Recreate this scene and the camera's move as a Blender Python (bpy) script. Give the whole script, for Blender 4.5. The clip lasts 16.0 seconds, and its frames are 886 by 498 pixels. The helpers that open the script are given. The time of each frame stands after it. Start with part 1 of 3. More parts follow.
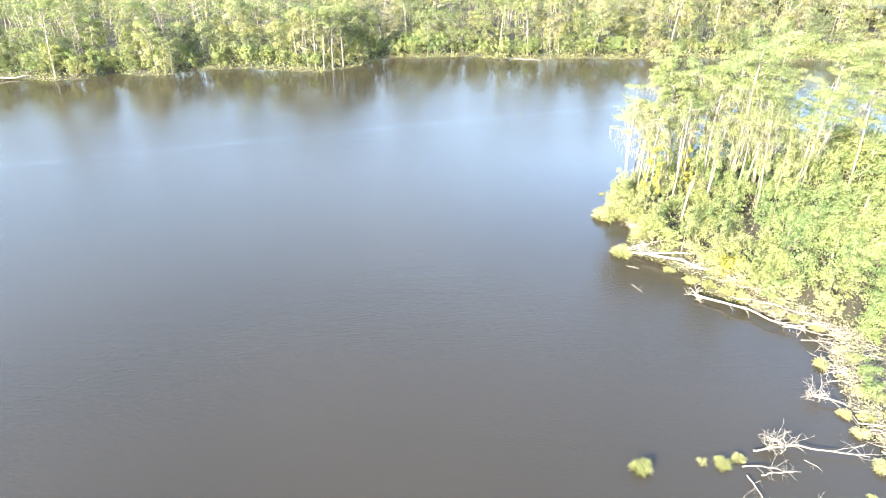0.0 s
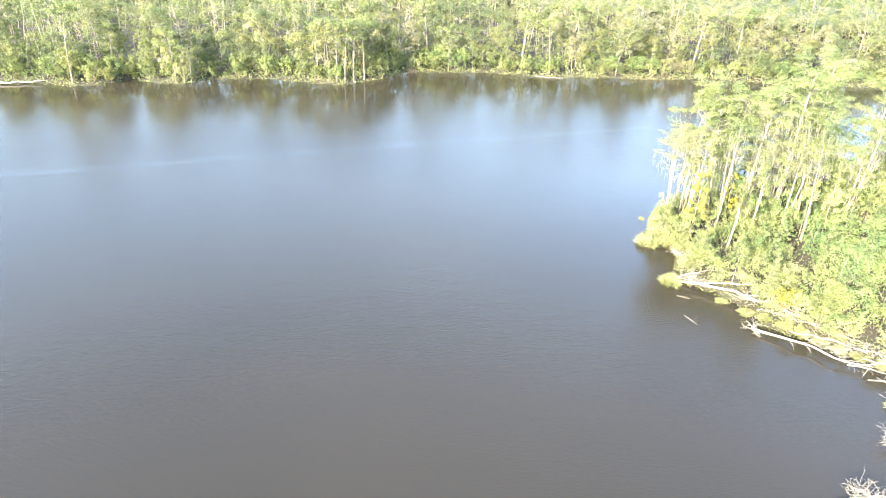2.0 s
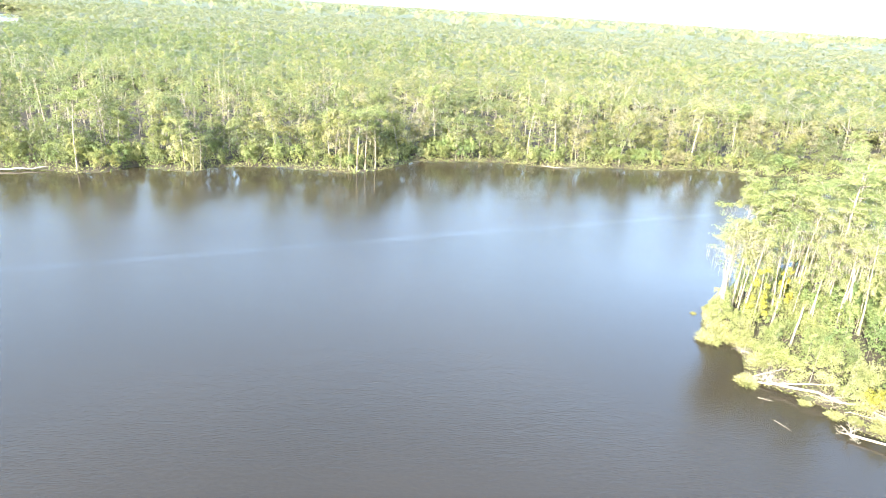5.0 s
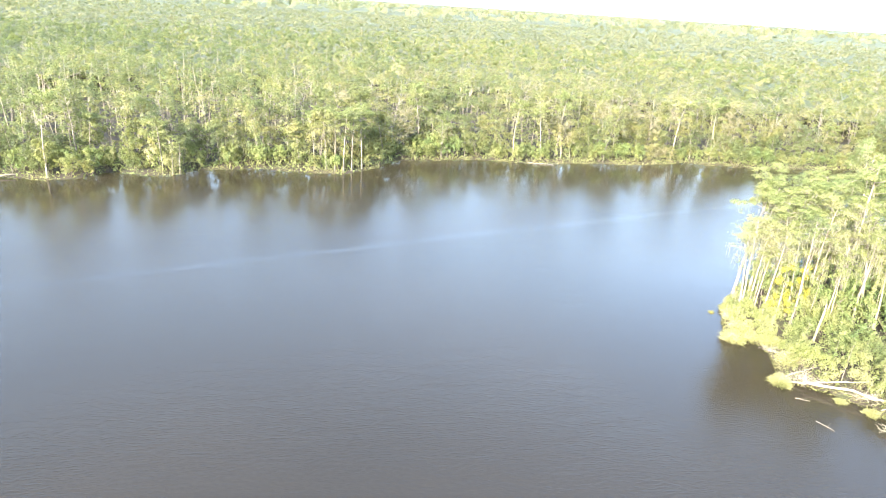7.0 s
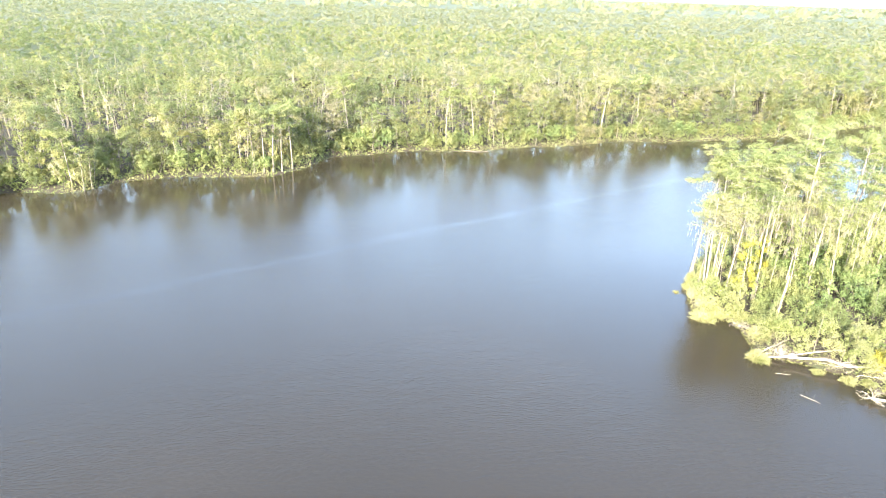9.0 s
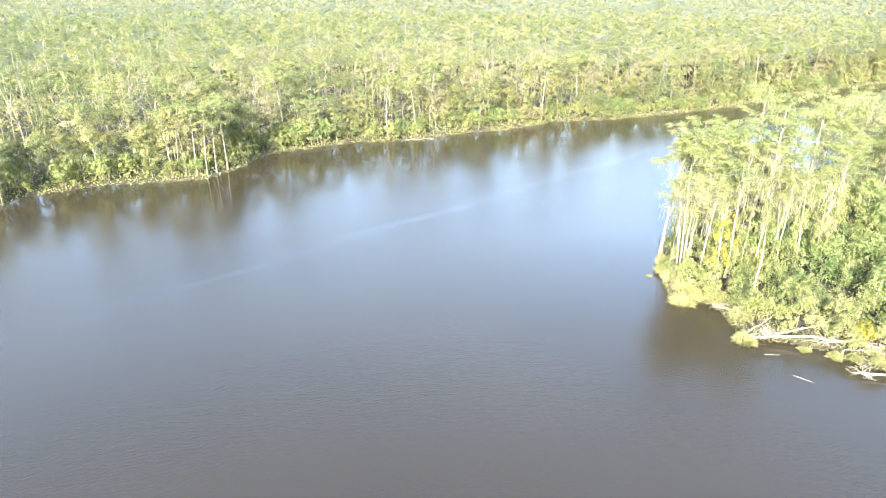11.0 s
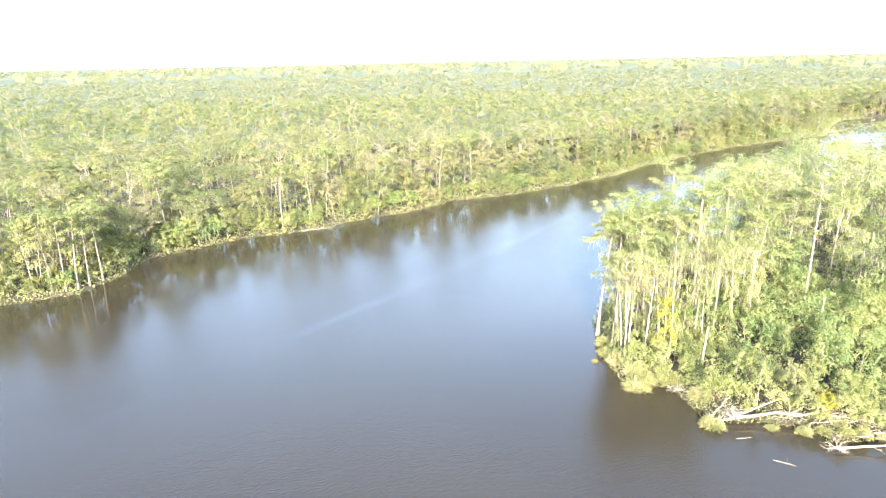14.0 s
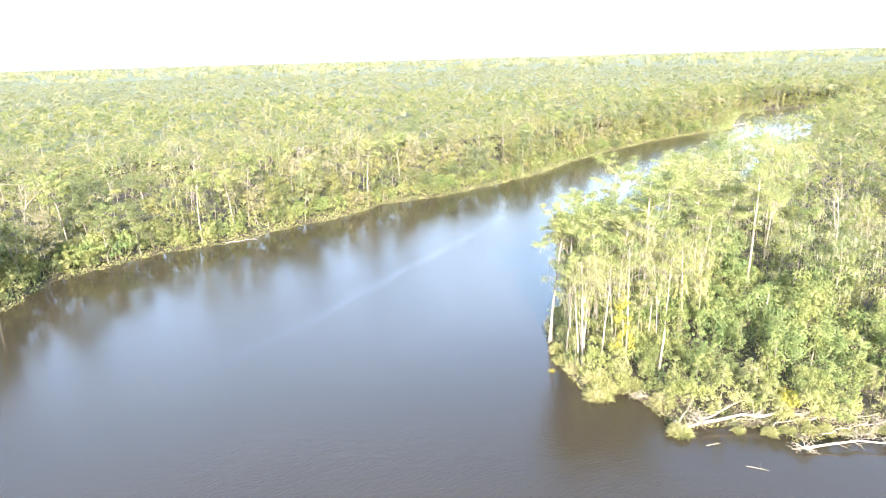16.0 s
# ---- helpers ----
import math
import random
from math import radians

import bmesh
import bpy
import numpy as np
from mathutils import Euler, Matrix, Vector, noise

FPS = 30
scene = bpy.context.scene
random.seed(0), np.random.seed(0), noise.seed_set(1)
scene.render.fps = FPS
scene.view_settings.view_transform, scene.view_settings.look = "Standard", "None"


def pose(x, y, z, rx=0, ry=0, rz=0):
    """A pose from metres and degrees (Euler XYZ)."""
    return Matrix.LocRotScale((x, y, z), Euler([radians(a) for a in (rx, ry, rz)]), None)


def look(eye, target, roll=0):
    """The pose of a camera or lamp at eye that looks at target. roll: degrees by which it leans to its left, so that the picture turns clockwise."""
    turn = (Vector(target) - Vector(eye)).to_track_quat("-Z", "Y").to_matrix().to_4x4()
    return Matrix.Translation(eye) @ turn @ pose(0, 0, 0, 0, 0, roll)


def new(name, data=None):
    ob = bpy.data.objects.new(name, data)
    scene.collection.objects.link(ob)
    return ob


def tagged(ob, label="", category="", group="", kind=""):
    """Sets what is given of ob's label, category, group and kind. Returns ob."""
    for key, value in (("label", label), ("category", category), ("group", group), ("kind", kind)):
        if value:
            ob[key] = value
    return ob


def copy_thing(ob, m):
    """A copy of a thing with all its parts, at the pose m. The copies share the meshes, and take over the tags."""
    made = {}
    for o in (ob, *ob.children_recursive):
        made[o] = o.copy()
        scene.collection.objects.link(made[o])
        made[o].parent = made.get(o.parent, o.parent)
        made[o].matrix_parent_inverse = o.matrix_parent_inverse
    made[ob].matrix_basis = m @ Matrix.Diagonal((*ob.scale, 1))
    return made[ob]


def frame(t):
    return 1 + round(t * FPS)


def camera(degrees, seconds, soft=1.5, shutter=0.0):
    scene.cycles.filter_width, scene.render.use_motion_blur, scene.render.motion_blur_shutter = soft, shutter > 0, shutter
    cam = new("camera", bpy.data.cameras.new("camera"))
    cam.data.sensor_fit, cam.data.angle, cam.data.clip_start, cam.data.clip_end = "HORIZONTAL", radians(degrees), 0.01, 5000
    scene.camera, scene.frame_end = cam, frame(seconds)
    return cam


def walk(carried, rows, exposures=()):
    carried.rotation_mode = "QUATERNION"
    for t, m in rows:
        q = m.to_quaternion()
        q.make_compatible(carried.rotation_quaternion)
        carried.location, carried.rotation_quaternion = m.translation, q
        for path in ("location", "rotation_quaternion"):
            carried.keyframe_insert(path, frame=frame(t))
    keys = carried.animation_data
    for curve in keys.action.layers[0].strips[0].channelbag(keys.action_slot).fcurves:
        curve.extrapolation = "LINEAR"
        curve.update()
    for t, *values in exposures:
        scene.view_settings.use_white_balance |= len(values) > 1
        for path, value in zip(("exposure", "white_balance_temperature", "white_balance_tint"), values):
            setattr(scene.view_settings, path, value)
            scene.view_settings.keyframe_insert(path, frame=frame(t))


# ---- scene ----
cam = camera(68.7, 16.0, soft=1.0)
PATH = [
    (0, (16.056, -6.001, 40.551), (16.022, -4.248, 39.587), 0.8),
    (0.5, (14.663, -5.194, 40.514), (14.629, -3.436, 39.56), 1.3),
    (1, (13.18, -4.432, 40.462), (13.147, -2.67, 39.516), 1.7),
    (1.5, (11.581, -3.78, 40.378), (11.55, -2.014, 39.441), 2.2),
    (2, (9.834, -3.061, 40.303), (9.817, -1.291, 39.373), 2.5),
    (2.5, (7.981, -2.372, 40.243), (7.978, -0.598, 39.32), 2.9),
    (3, (5.965, -1.686, 40.17), (5.971, 0.108, 39.284), 3.3),
    (3.5, (3.851, -1.034, 40.09), (3.857, 0.815, 39.327), 3.6),
    (4, (1.743, -0.378, 40.097), (1.756, 1.496, 39.398), 3.6),
    (6.3, (-8.689, 3.497, 40.053), (-8.506, 5.362, 39.354), 3.8),
    (6.5, (-9.498, 3.919, 40.055), (-9.31, 5.783, 39.353), 3.8),
    (7, (-11.286, 5.089, 40.079), (-11.065, 6.947, 39.372), 3.6),
    (7.5, (-12.865, 6.395, 40.055), (-12.587, 8.244, 39.344), 3.3),
    (8, (-14.259, 7.852, 40.013), (-13.904, 9.685, 39.296), 2.8),
    (8.5, (-15.447, 9.442, 39.973), (-15.027, 11.259, 39.249), 2.3),
    (9, (-16.43, 11.158, 39.937), (-15.964, 12.959, 39.204), 1.7),
    (11.3, (-20.011, 19.347, 39.671), (-19.315, 21.055, 38.898), 0.2),
    (11.5, (-20.264, 20.06, 39.668), (-19.545, 21.766, 38.912), 0.1),
    (12, (-20.756, 21.87, 39.679), (-19.978, 23.568, 38.963), -0.2),
    (12.5, (-21.07, 23.729, 39.701), (-20.237, 25.417, 39.025), -0.4),
    (13, (-21.189, 25.544, 39.772), (-20.297, 27.218, 39.137), -0.7),
    (13.5, (-21.214, 27.3, 39.812), (-20.264, 28.956, 39.219), -1.0),
    (14, (-21.189, 29.086, 39.816), (-20.173, 30.715, 39.257), -1.2),
    (14.5, (-21.052, 30.838, 39.83), (-19.978, 32.428, 39.267), -1.4),
    (15, (-20.85, 32.542, 39.827), (-19.722, 34.093, 39.263), -1.6),
    (15.5, (-20.738, 34.182, 39.801), (-19.563, 35.698, 39.234), -1.7),
    (16, (-20.695, 35.873, 39.779), (-19.48, 37.356, 39.212), -1.6),
]
walk(cam, [(t, look(e, g, r)) for t, e, g, r in PATH], [(0, 3.44, 6600, 11), (4, 3.40, 6500, 10), (7, 3.28, 6650, 12), (11.5, 3.32, 6650, 12), (16, 3.22, 6750, 15)])

# ---- world and sun ----
SUN_TO = 216.0        # compass bearing of the sun, clockwise from +y
SUN_UP = 23.0         # its height in degrees
world = bpy.data.worlds.new("sky")
scene.world = world
world.use_nodes = True
wn = world.node_tree
sky = wn.nodes.new("ShaderNodeTexSky")
sky.sky_type = "NISHITA"
sky.sun_disc = False
sky.sun_elevation = radians(SUN_UP)
sky.sun_rotation = radians(SUN_TO)
sky.air_density, sky.dust_density, sky.ozone_density = 1.0, 1.2, 1.0
wn.nodes["Background"].inputs["Strength"].default_value = 0.15
wn.links.new(sky.outputs["Color"], wn.nodes["Background"].inputs["Color"])
sun = new("sun", bpy.data.lights.new("sun", "SUN"))
sun.data.energy, sun.data.angle, sun.data.color = 4.3, radians(0.55), (1.0, 0.905, 0.74)
sd = Vector((math.sin(radians(SUN_TO)) * math.cos(radians(SUN_UP)),
             math.cos(radians(SUN_TO)) * math.cos(radians(SUN_UP)), math.sin(radians(SUN_UP))))
sun.matrix_world = look(sd * 100, (0, 0, 0))

# ---- materials ----
def material(name, rough=0.8):
    m = bpy.data.materials.new(name)
    m.use_nodes = True
    nt = m.node_tree
    b = nt.nodes["Principled BSDF"]
    b.inputs["Roughness"].default_value = rough
    return m, nt, b


def ramp(nt, fac, stops):
    r = nt.nodes.new("ShaderNodeValToRGB")
    while len(r.color_ramp.elements) < len(stops):
        r.color_ramp.elements.new(0.5)
    for e, (p, c) in zip(r.color_ramp.elements, stops):
        e.position, e.color = p, (*c, 1)
    nt.links.new(fac, r.inputs["Fac"])
    return r.outputs["Color"]


def noise_at(nt, scale, detail=2.0, stretch=(1, 1, 1), rough=0.5):
    g = nt.nodes.new("ShaderNodeNewGeometry")
    mp = nt.nodes.new("ShaderNodeMapping")
    mp.inputs["Scale"].default_value = stretch
    n = nt.nodes.new("ShaderNodeTexNoise")
    n.inputs["Scale"].default_value, n.inputs["Detail"].default_value = scale, detail
    n.inputs["Roughness"].default_value = rough
    nt.links.new(g.outputs["Position"], mp.inputs["Vector"])
    nt.links.new(mp.outputs["Vector"], n.inputs["Vector"])
    return n.outputs["Fac"]


def math_node(nt, op, a, b):
    n = nt.nodes.new("ShaderNodeMath")
    n.operation = op
    for i, v in enumerate((a, b)):
        if isinstance(v, (int, float)):
            n.inputs[i].default_value = v
        else:
            nt.links.new(v, n.inputs[i])
    return n.outputs[0]


def mix_color(nt, fac, a, b, kind="MIX"):
    n = nt.nodes.new("ShaderNodeMix")
    n.data_type, n.blend_type = "RGBA", kind
    for key, v in ((0, fac), (6, a), (7, b)):
        if isinstance(v, (int, float)):
            n.inputs[key].default_value = v
        elif isinstance(v, tuple):
            n.inputs[key].default_value = (*v, 1)
        else:
            nt.links.new(v, n.inputs[key])
    return n.outputs[2]


def foliage(name, stops, glow=0.35, patch=0.12, lace=6.0, open_share=0.47, drift=0.0):
    """Leaf sprays: a hue that drifts from tree to tree, a spread from leaf to leaf, light coming through, gaps between the leaflets."""
    m, nt, b = material(name, 0.6)
    b.inputs["Specular IOR Level"].default_value = 0.25
    g = nt.nodes.new("ShaderNodeNewGeometry")
    big = noise_at(nt, patch, 1.0)
    isl = g.outputs["Random Per Island"]
    obj = nt.nodes.new("ShaderNodeObjectInfo").outputs["Random"]
    f = math_node(nt, "ADD", math_node(nt, "MULTIPLY", big, 2.3), math_node(nt, "MULTIPLY", isl, 0.20))
    f = math_node(nt, "ADD", f, math_node(nt, "MULTIPLY", obj, 0.35))
    f = math_node(nt, "SUBTRACT", f, 0.93)
    if drift:
        # the leaf ramp shifts along x: darker green in the west, paler yellow east
        east = nt.nodes.new("ShaderNodeSeparateXYZ")
        nt.links.new(g.outputs["Position"], east.inputs[0])
        f = math_node(nt, "ADD", f, math_node(nt, "MINIMUM", math_node(nt, "MULTIPLY", east.outputs[0], drift), 0.09))
    col = ramp(nt, f, stops)
    nt.links.new(col, b.inputs["Base Color"])
    tr = nt.nodes.new("ShaderNodeBsdfTranslucent")
    nt.links.new(mix_color(nt, 0.45, col, (0.30, 0.34, 0.08)), tr.inputs["Color"])
    mx = nt.nodes.new("ShaderNodeMixShader")
    mx.inputs[0].default_value = glow
    nt.links.new(b.outputs[0], mx.inputs[1])
    nt.links.new(tr.outputs[0], mx.inputs[2])
    if lace:
        hole = ramp(nt, noise_at(nt, lace, 1.0), [(open_share, (0, 0, 0)), (open_share + 0.03, (1, 1, 1))])
        gap = nt.nodes.new("ShaderNodeBsdfTransparent")
        cut = nt.nodes.new("ShaderNodeMixShader")
        nt.links.new(hole, cut.inputs[0])
        nt.links.new(gap.outputs[0], cut.inputs[1])
        nt.links.new(mx.outputs[0], cut.inputs[2])
        mx = cut
    nt.links.new(mx.outputs[0], nt.nodes["Material Output"].inputs["Surface"])
    return m


def barky(name, dark, light, scale=3.0):
    m, nt, b = material(name, 0.85)
    f = noise_at(nt, scale, 4.0, (1, 1, 0.18), 0.65)
    c = ramp(nt, f, [(0.3, dark), (0.62, light)])
    stain = noise_at(nt, 0.5, 2.0)
    c = mix_color(nt, ramp(nt, stain, [(0.45, (0, 0, 0)), (0.75, (0.6, 0.6, 0.6))]), c, (0.16, 0.15, 0.10))
    nt.links.new(c, b.inputs["Base Color"])
    bp = nt.nodes.new("ShaderNodeBump")
    bp.inputs["Strength"].default_value, bp.inputs["Distance"].default_value = 0.6, 0.04
    nt.links.new(f, bp.inputs["Height"])
    nt.links.new(bp.outputs[0], b.inputs["Normal"])
    return m


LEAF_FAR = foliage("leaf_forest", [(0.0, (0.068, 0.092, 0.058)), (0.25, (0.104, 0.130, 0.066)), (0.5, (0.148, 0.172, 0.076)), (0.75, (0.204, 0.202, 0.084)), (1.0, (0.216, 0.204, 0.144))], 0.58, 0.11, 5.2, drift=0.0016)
# aerial haze is painted into these greyer stops for the far woods
LEAF_HAZY = foliage("leaf_distant_hazed", [(0.0, (0.078, 0.094, 0.070)), (0.5, (0.119, 0.128, 0.078)), (1.0, (0.156, 0.155, 0.092))], 0.5, 0.05, 1.6, drift=0.0004)
LEAF_FLOOR = foliage("leaf_canopy_floor", [(0.0, (0.072, 0.092, 0.055)), (1.0, (0.115, 0.130, 0.068))], 0.4, 0.05, 0)
LEAF_CYP = foliage("leaf_cypress", [(0.0, (0.104, 0.140, 0.064)), (0.5, (0.160, 0.188, 0.078)), (1.0, (0.216, 0.222, 0.116))], 0.52, 0.15, 8.5)
LEAF_SHRUB = foliage("leaf_shrub", [(0.0, (0.088, 0.140, 0.062)), (0.45, (0.144, 0.190, 0.078)), (1.0, (0.206, 0.226, 0.092))], 0.52, 0.2, 8.5, 0.42)
LEAF_YELLOW = foliage("leaf_yellow", [(0.0, (0.17, 0.17, 0.03)), (1.0, (0.26, 0.23, 0.03))], 0.4, 0.3, 6.0)
# lime leaves for the sunward tip, the sun's brightening mixed into the stops
LEAF_LIME_SUN = foliage("leaf_lime_sun", [(0.0, (0.148, 0.180, 0.070)), (0.5, (0.198, 0.218, 0.092)), (1.0, (0.245, 0.248, 0.128))], 0.5, 0.2, 8.5)
LEAF_GRASS = foliage("marsh_grass", [(0.0, (0.125, 0.142, 0.056)), (0.5, (0.185, 0.190, 0.088)), (1.0, (0.250, 0.238, 0.138))], 0.35, 0.4, 0)
MOSS = foliage("hanging_moss", [(0.0, (0.115, 0.115, 0.088)), (1.0, (0.205, 0.196, 0.158))], 0.3, 0.3, 0)
BARK = barky("bark_pale", (0.078, 0.070, 0.058), (0.180, 0.166, 0.142))
BARK_DARK = barky("bark_brown", (0.06, 0.05, 0.038), (0.15, 0.125, 0.095))
DEAD = barky("bleached_wood", (0.095, 0.084, 0.069), (0.235, 0.218, 0.188), 5.0)

WATER, nt, b = material("river_water", 0.045)
b.inputs["Base Color"].default_value = (0.050, 0.037, 0.024, 1)
b.inputs["IOR"].default_value = 1.333
silt = noise_at(nt, 0.02, 2.0)
nt.links.new(ramp(nt, silt, [(0.3, (0.0165, 0.0142, 0.0100)), (0.7, (0.0215, 0.0180, 0.0124))]), b.inputs["Base Color"])
w1 = noise_at(nt, 3.0, 3.0, (0.55, 1.4, 1))
w2 = noise_at(nt, 0.35, 2.0, (0.7, 1.3, 1))
patchy = ramp(nt, noise_at(nt, 0.03, 2.0, (1, 1.6, 1)), [(0.35, (0.85, 0.85, 0.85)), (0.65, (1, 1, 1))])
# the water lies calm in the shelter of the banks; a wavering slick crosses the river
xyz = nt.nodes.new("ShaderNodeSeparateXYZ")
nt.links.new(nt.nodes.new("ShaderNodeNewGeometry").outputs["Position"], xyz.inputs[0])
across = math_node(nt, "ADD", math_node(nt, "MULTIPLY", xyz.outputs[0], -0.353), math_node(nt, "MULTIPLY", xyz.outputs[1], 0.935))
across = math_node(nt, "ADD", math_node(nt, "SUBTRACT", across, 110.6), math_node(nt, "MULTIPLY", noise_at(nt, 0.035, 2.0), 5.0))
across = math_node(nt, "ADD", math_node(nt, "MULTIPLY", across, 0.05), 0.5)
lee = nt.nodes.new("ShaderNodeAttribute")
lee.attribute_name = "shelter"
line = ramp(nt, across, [(0.42, (0, 0, 0)), (0.48, (0.45, 0.45, 0.45)), (0.57, (0, 0, 0))])
calm = mix_color(nt, lee.outputs["Fac"], patchy, (0.16, 0.16, 0.16))
calm = mix_color(nt, line, calm, (0.3, 0.3, 0.3))
h = math_node(nt, "ADD", math_node(nt, "MULTIPLY", w1, 0.22), math_node(nt, "MULTIPLY", w2, 0.25))
bp = nt.nodes.new("ShaderNodeBump")
bp.inputs["Distance"].default_value = 0.16
nt.links.new(calm, bp.inputs["Strength"])
rough = mix_color(nt, lee.outputs["Fac"], (0.25, 0.25, 0.25), (0.075, 0.075, 0.075))
nt.links.new(mix_color(nt, line, rough, (0.06, 0.06, 0.06)), b.inputs["Roughness"])
nt.links.new(h, bp.inputs["Height"])
nt.links.new(bp.outputs[0], b.inputs["Normal"])

SOIL, nt, b = material("swamp_soil", 0.9)
f = noise_at(nt, 0.35, 5.0, (1, 1, 1), 0.65)
nt.links.new(ramp(nt, f, [(0.3, (0.015, 0.0125, 0.009)), (0.52, (0.032, 0.026, 0.017)), (0.68, (0.032, 0.038, 0.015))]), b.inputs["Base Color"])

# ---- mesh helpers ----
rng = np.random.default_rng(11)


class Geo:
    """Gathers vertices and four-sided faces for one mesh."""

    def __init__(self):
        self.v, self.q, self.n = [], [], 0

    def add(self, v, q):
        self.v.append(np.asarray(v, float))
        self.q.append(np.asarray(q) + self.n)
        self.n += len(v)

    def mesh(self, name, mat, smooth=False):
        v, q = np.concatenate(self.v), np.concatenate(self.q)
        me = bpy.data.meshes.new(name)
        me.vertices.add(len(v))
        me.vertices.foreach_set("co", v.astype(np.float32).ravel())
        me.loops.add(4 * len(q))
        me.loops.foreach_set("vertex_index", q.astype(np.int32).ravel())
        me.polygons.add(len(q))
        me.polygons.foreach_set("loop_start", np.arange(0, 4 * len(q), 4, dtype=np.int32))
        me.polygons.foreach_set("use_smooth", np.full(len(q), smooth))
        me.update(calc_edges=True)
        me.materials.append(mat)
        return me


def part(name, geo, mat, parent, label="", smooth=False, kind=""):
    ob = tagged(new(name, geo.mesh(name, mat, smooth)), kind=kind)
    ob.parent = parent
    if label:
        ob["label"] = label
    return ob


def unit(a):
    a = np.asarray(a, float)
    return a / (np.linalg.norm(a, axis=-1, keepdims=True) + 1e-9)


def tube(pts, radii, sides=6):
    """A tapered round limb along pts, closed at both ends."""
    p, r = np.asarray(pts, float), np.asarray(radii, float)
    p, r = np.vstack([p[:1], p, p[-1:]]), np.concatenate([[0.0], r, [0.0]])
    d = unit(np.gradient(p, axis=0) + 1e-6)
    ref = np.where(np.abs(d[:, 2:3]) > 0.9, [[1.0, 0, 0]], [[0, 0, 1.0]])
    u = unit(np.cross(d, ref))
    w = np.cross(d, u)
    a = np.arange(sides) * 2 * math.pi / sides
    v = p[:, None] + r[:, None, None] * (np.cos(a)[None, :, None] * u[:, None] + np.sin(a)[None, :, None] * w[:, None])
    i, k = np.meshgrid(np.arange(len(p) - 1), np.arange(sides), indexing="ij")
    k2 = (k + 1) % sides
    q = np.stack([i * sides + k, i * sides + k2, (i + 1) * sides + k2, (i + 1) * sides + k], -1).reshape(-1, 4)
    return v.reshape(-1, 3), q


def leaf_quads(c, size, up=0.35, aspect=0.5, out=None):
    """Small leaf sprays, one diamond a piece; out: the way they mostly face."""
    n = len(c)
    nr = unit(rng.normal(size=(n, 3))) * (1.0 if out is None else 0.44)
    if out is not None:
        nr = nr + out
    nr[:, 2] += up
    nr = unit(nr)
    u = unit(np.cross(nr, rng.normal(size=(n, 3))))
    w = np.cross(nr, u)
    s = (size * (0.6 + 0.8 * rng.random(n)))[:, None]
    v = np.stack([c + u * s, c + w * s * aspect, c - u * s, c - w * s * aspect], 1).reshape(-1, 3)
    return v, np.arange(4 * n).reshape(-1, 4)


def clump(geo, c, rx, rz, n, size, up=0.3, aspect=0.5, heart=None):
    """A tuft of leaf sprays that face outward, from the middle of the whole crown where heart names it."""
    d = unit(rng.normal(size=(n, 3)))
    c = np.asarray(c) + d * (rng.random((n, 1)) ** 0.4) * [rx, rx, rz]
    if heart is not None:
        d = unit(0.45 * d + unit(c - np.asarray(heart)))
    geo.add(*leaf_quads(c, size, up, aspect, d))


def strands(geo, c, n, length, spread, width=0.028):
    """Ribbons of moss that hang down."""
    t = np.asarray(c) + rng.normal(size=(n, 3)) * [spread, spread, spread * 0.4]
    a = rng.random(n) * math.pi
    u = np.stack([np.cos(a), np.sin(a), 0 * a], 1) * (width * (0.5 + rng.random(n)))[:, None]
    l = (length * (0.4 + 0.9 * rng.random(n)))[:, None]
    drop = np.array([[0, 0, -1.0]]) * l + rng.normal(size=(n, 3)) * 0.06
    v = np.stack([t - u, t + u, t + drop + u * 0.3, t + drop - u * 0.3], 1).reshape(-1, 3)
    geo.add(v, np.arange(4 * n).reshape(-1, 4))


def limb(p, d, length, bend=0.25, n=5):
    """Points of a crooked limb."""
    d, p, out = unit(d), np.asarray(p, float), [np.asarray(p, float)]
    for i in range(n - 1):
        d = unit(d + rng.normal(size=3) * bend * 0.5)
        p = p + d * length / (n - 1)
        out.append(p)
    return np.array(out)


def on(pts, f):
    """The place at the fraction f of a line of points."""
    x = f * (len(pts) - 1)
    i = min(int(x), len(pts) - 2)
    return pts[i] + (pts[i + 1] - pts[i]) * (x - i)


def place(x, y, z=0.0, turn=0.0, s=1.0, sz=None):
    return pose(x, y, z, 0, 0, turn) @ Matrix.Diagonal((s, s, sz or s, 1))


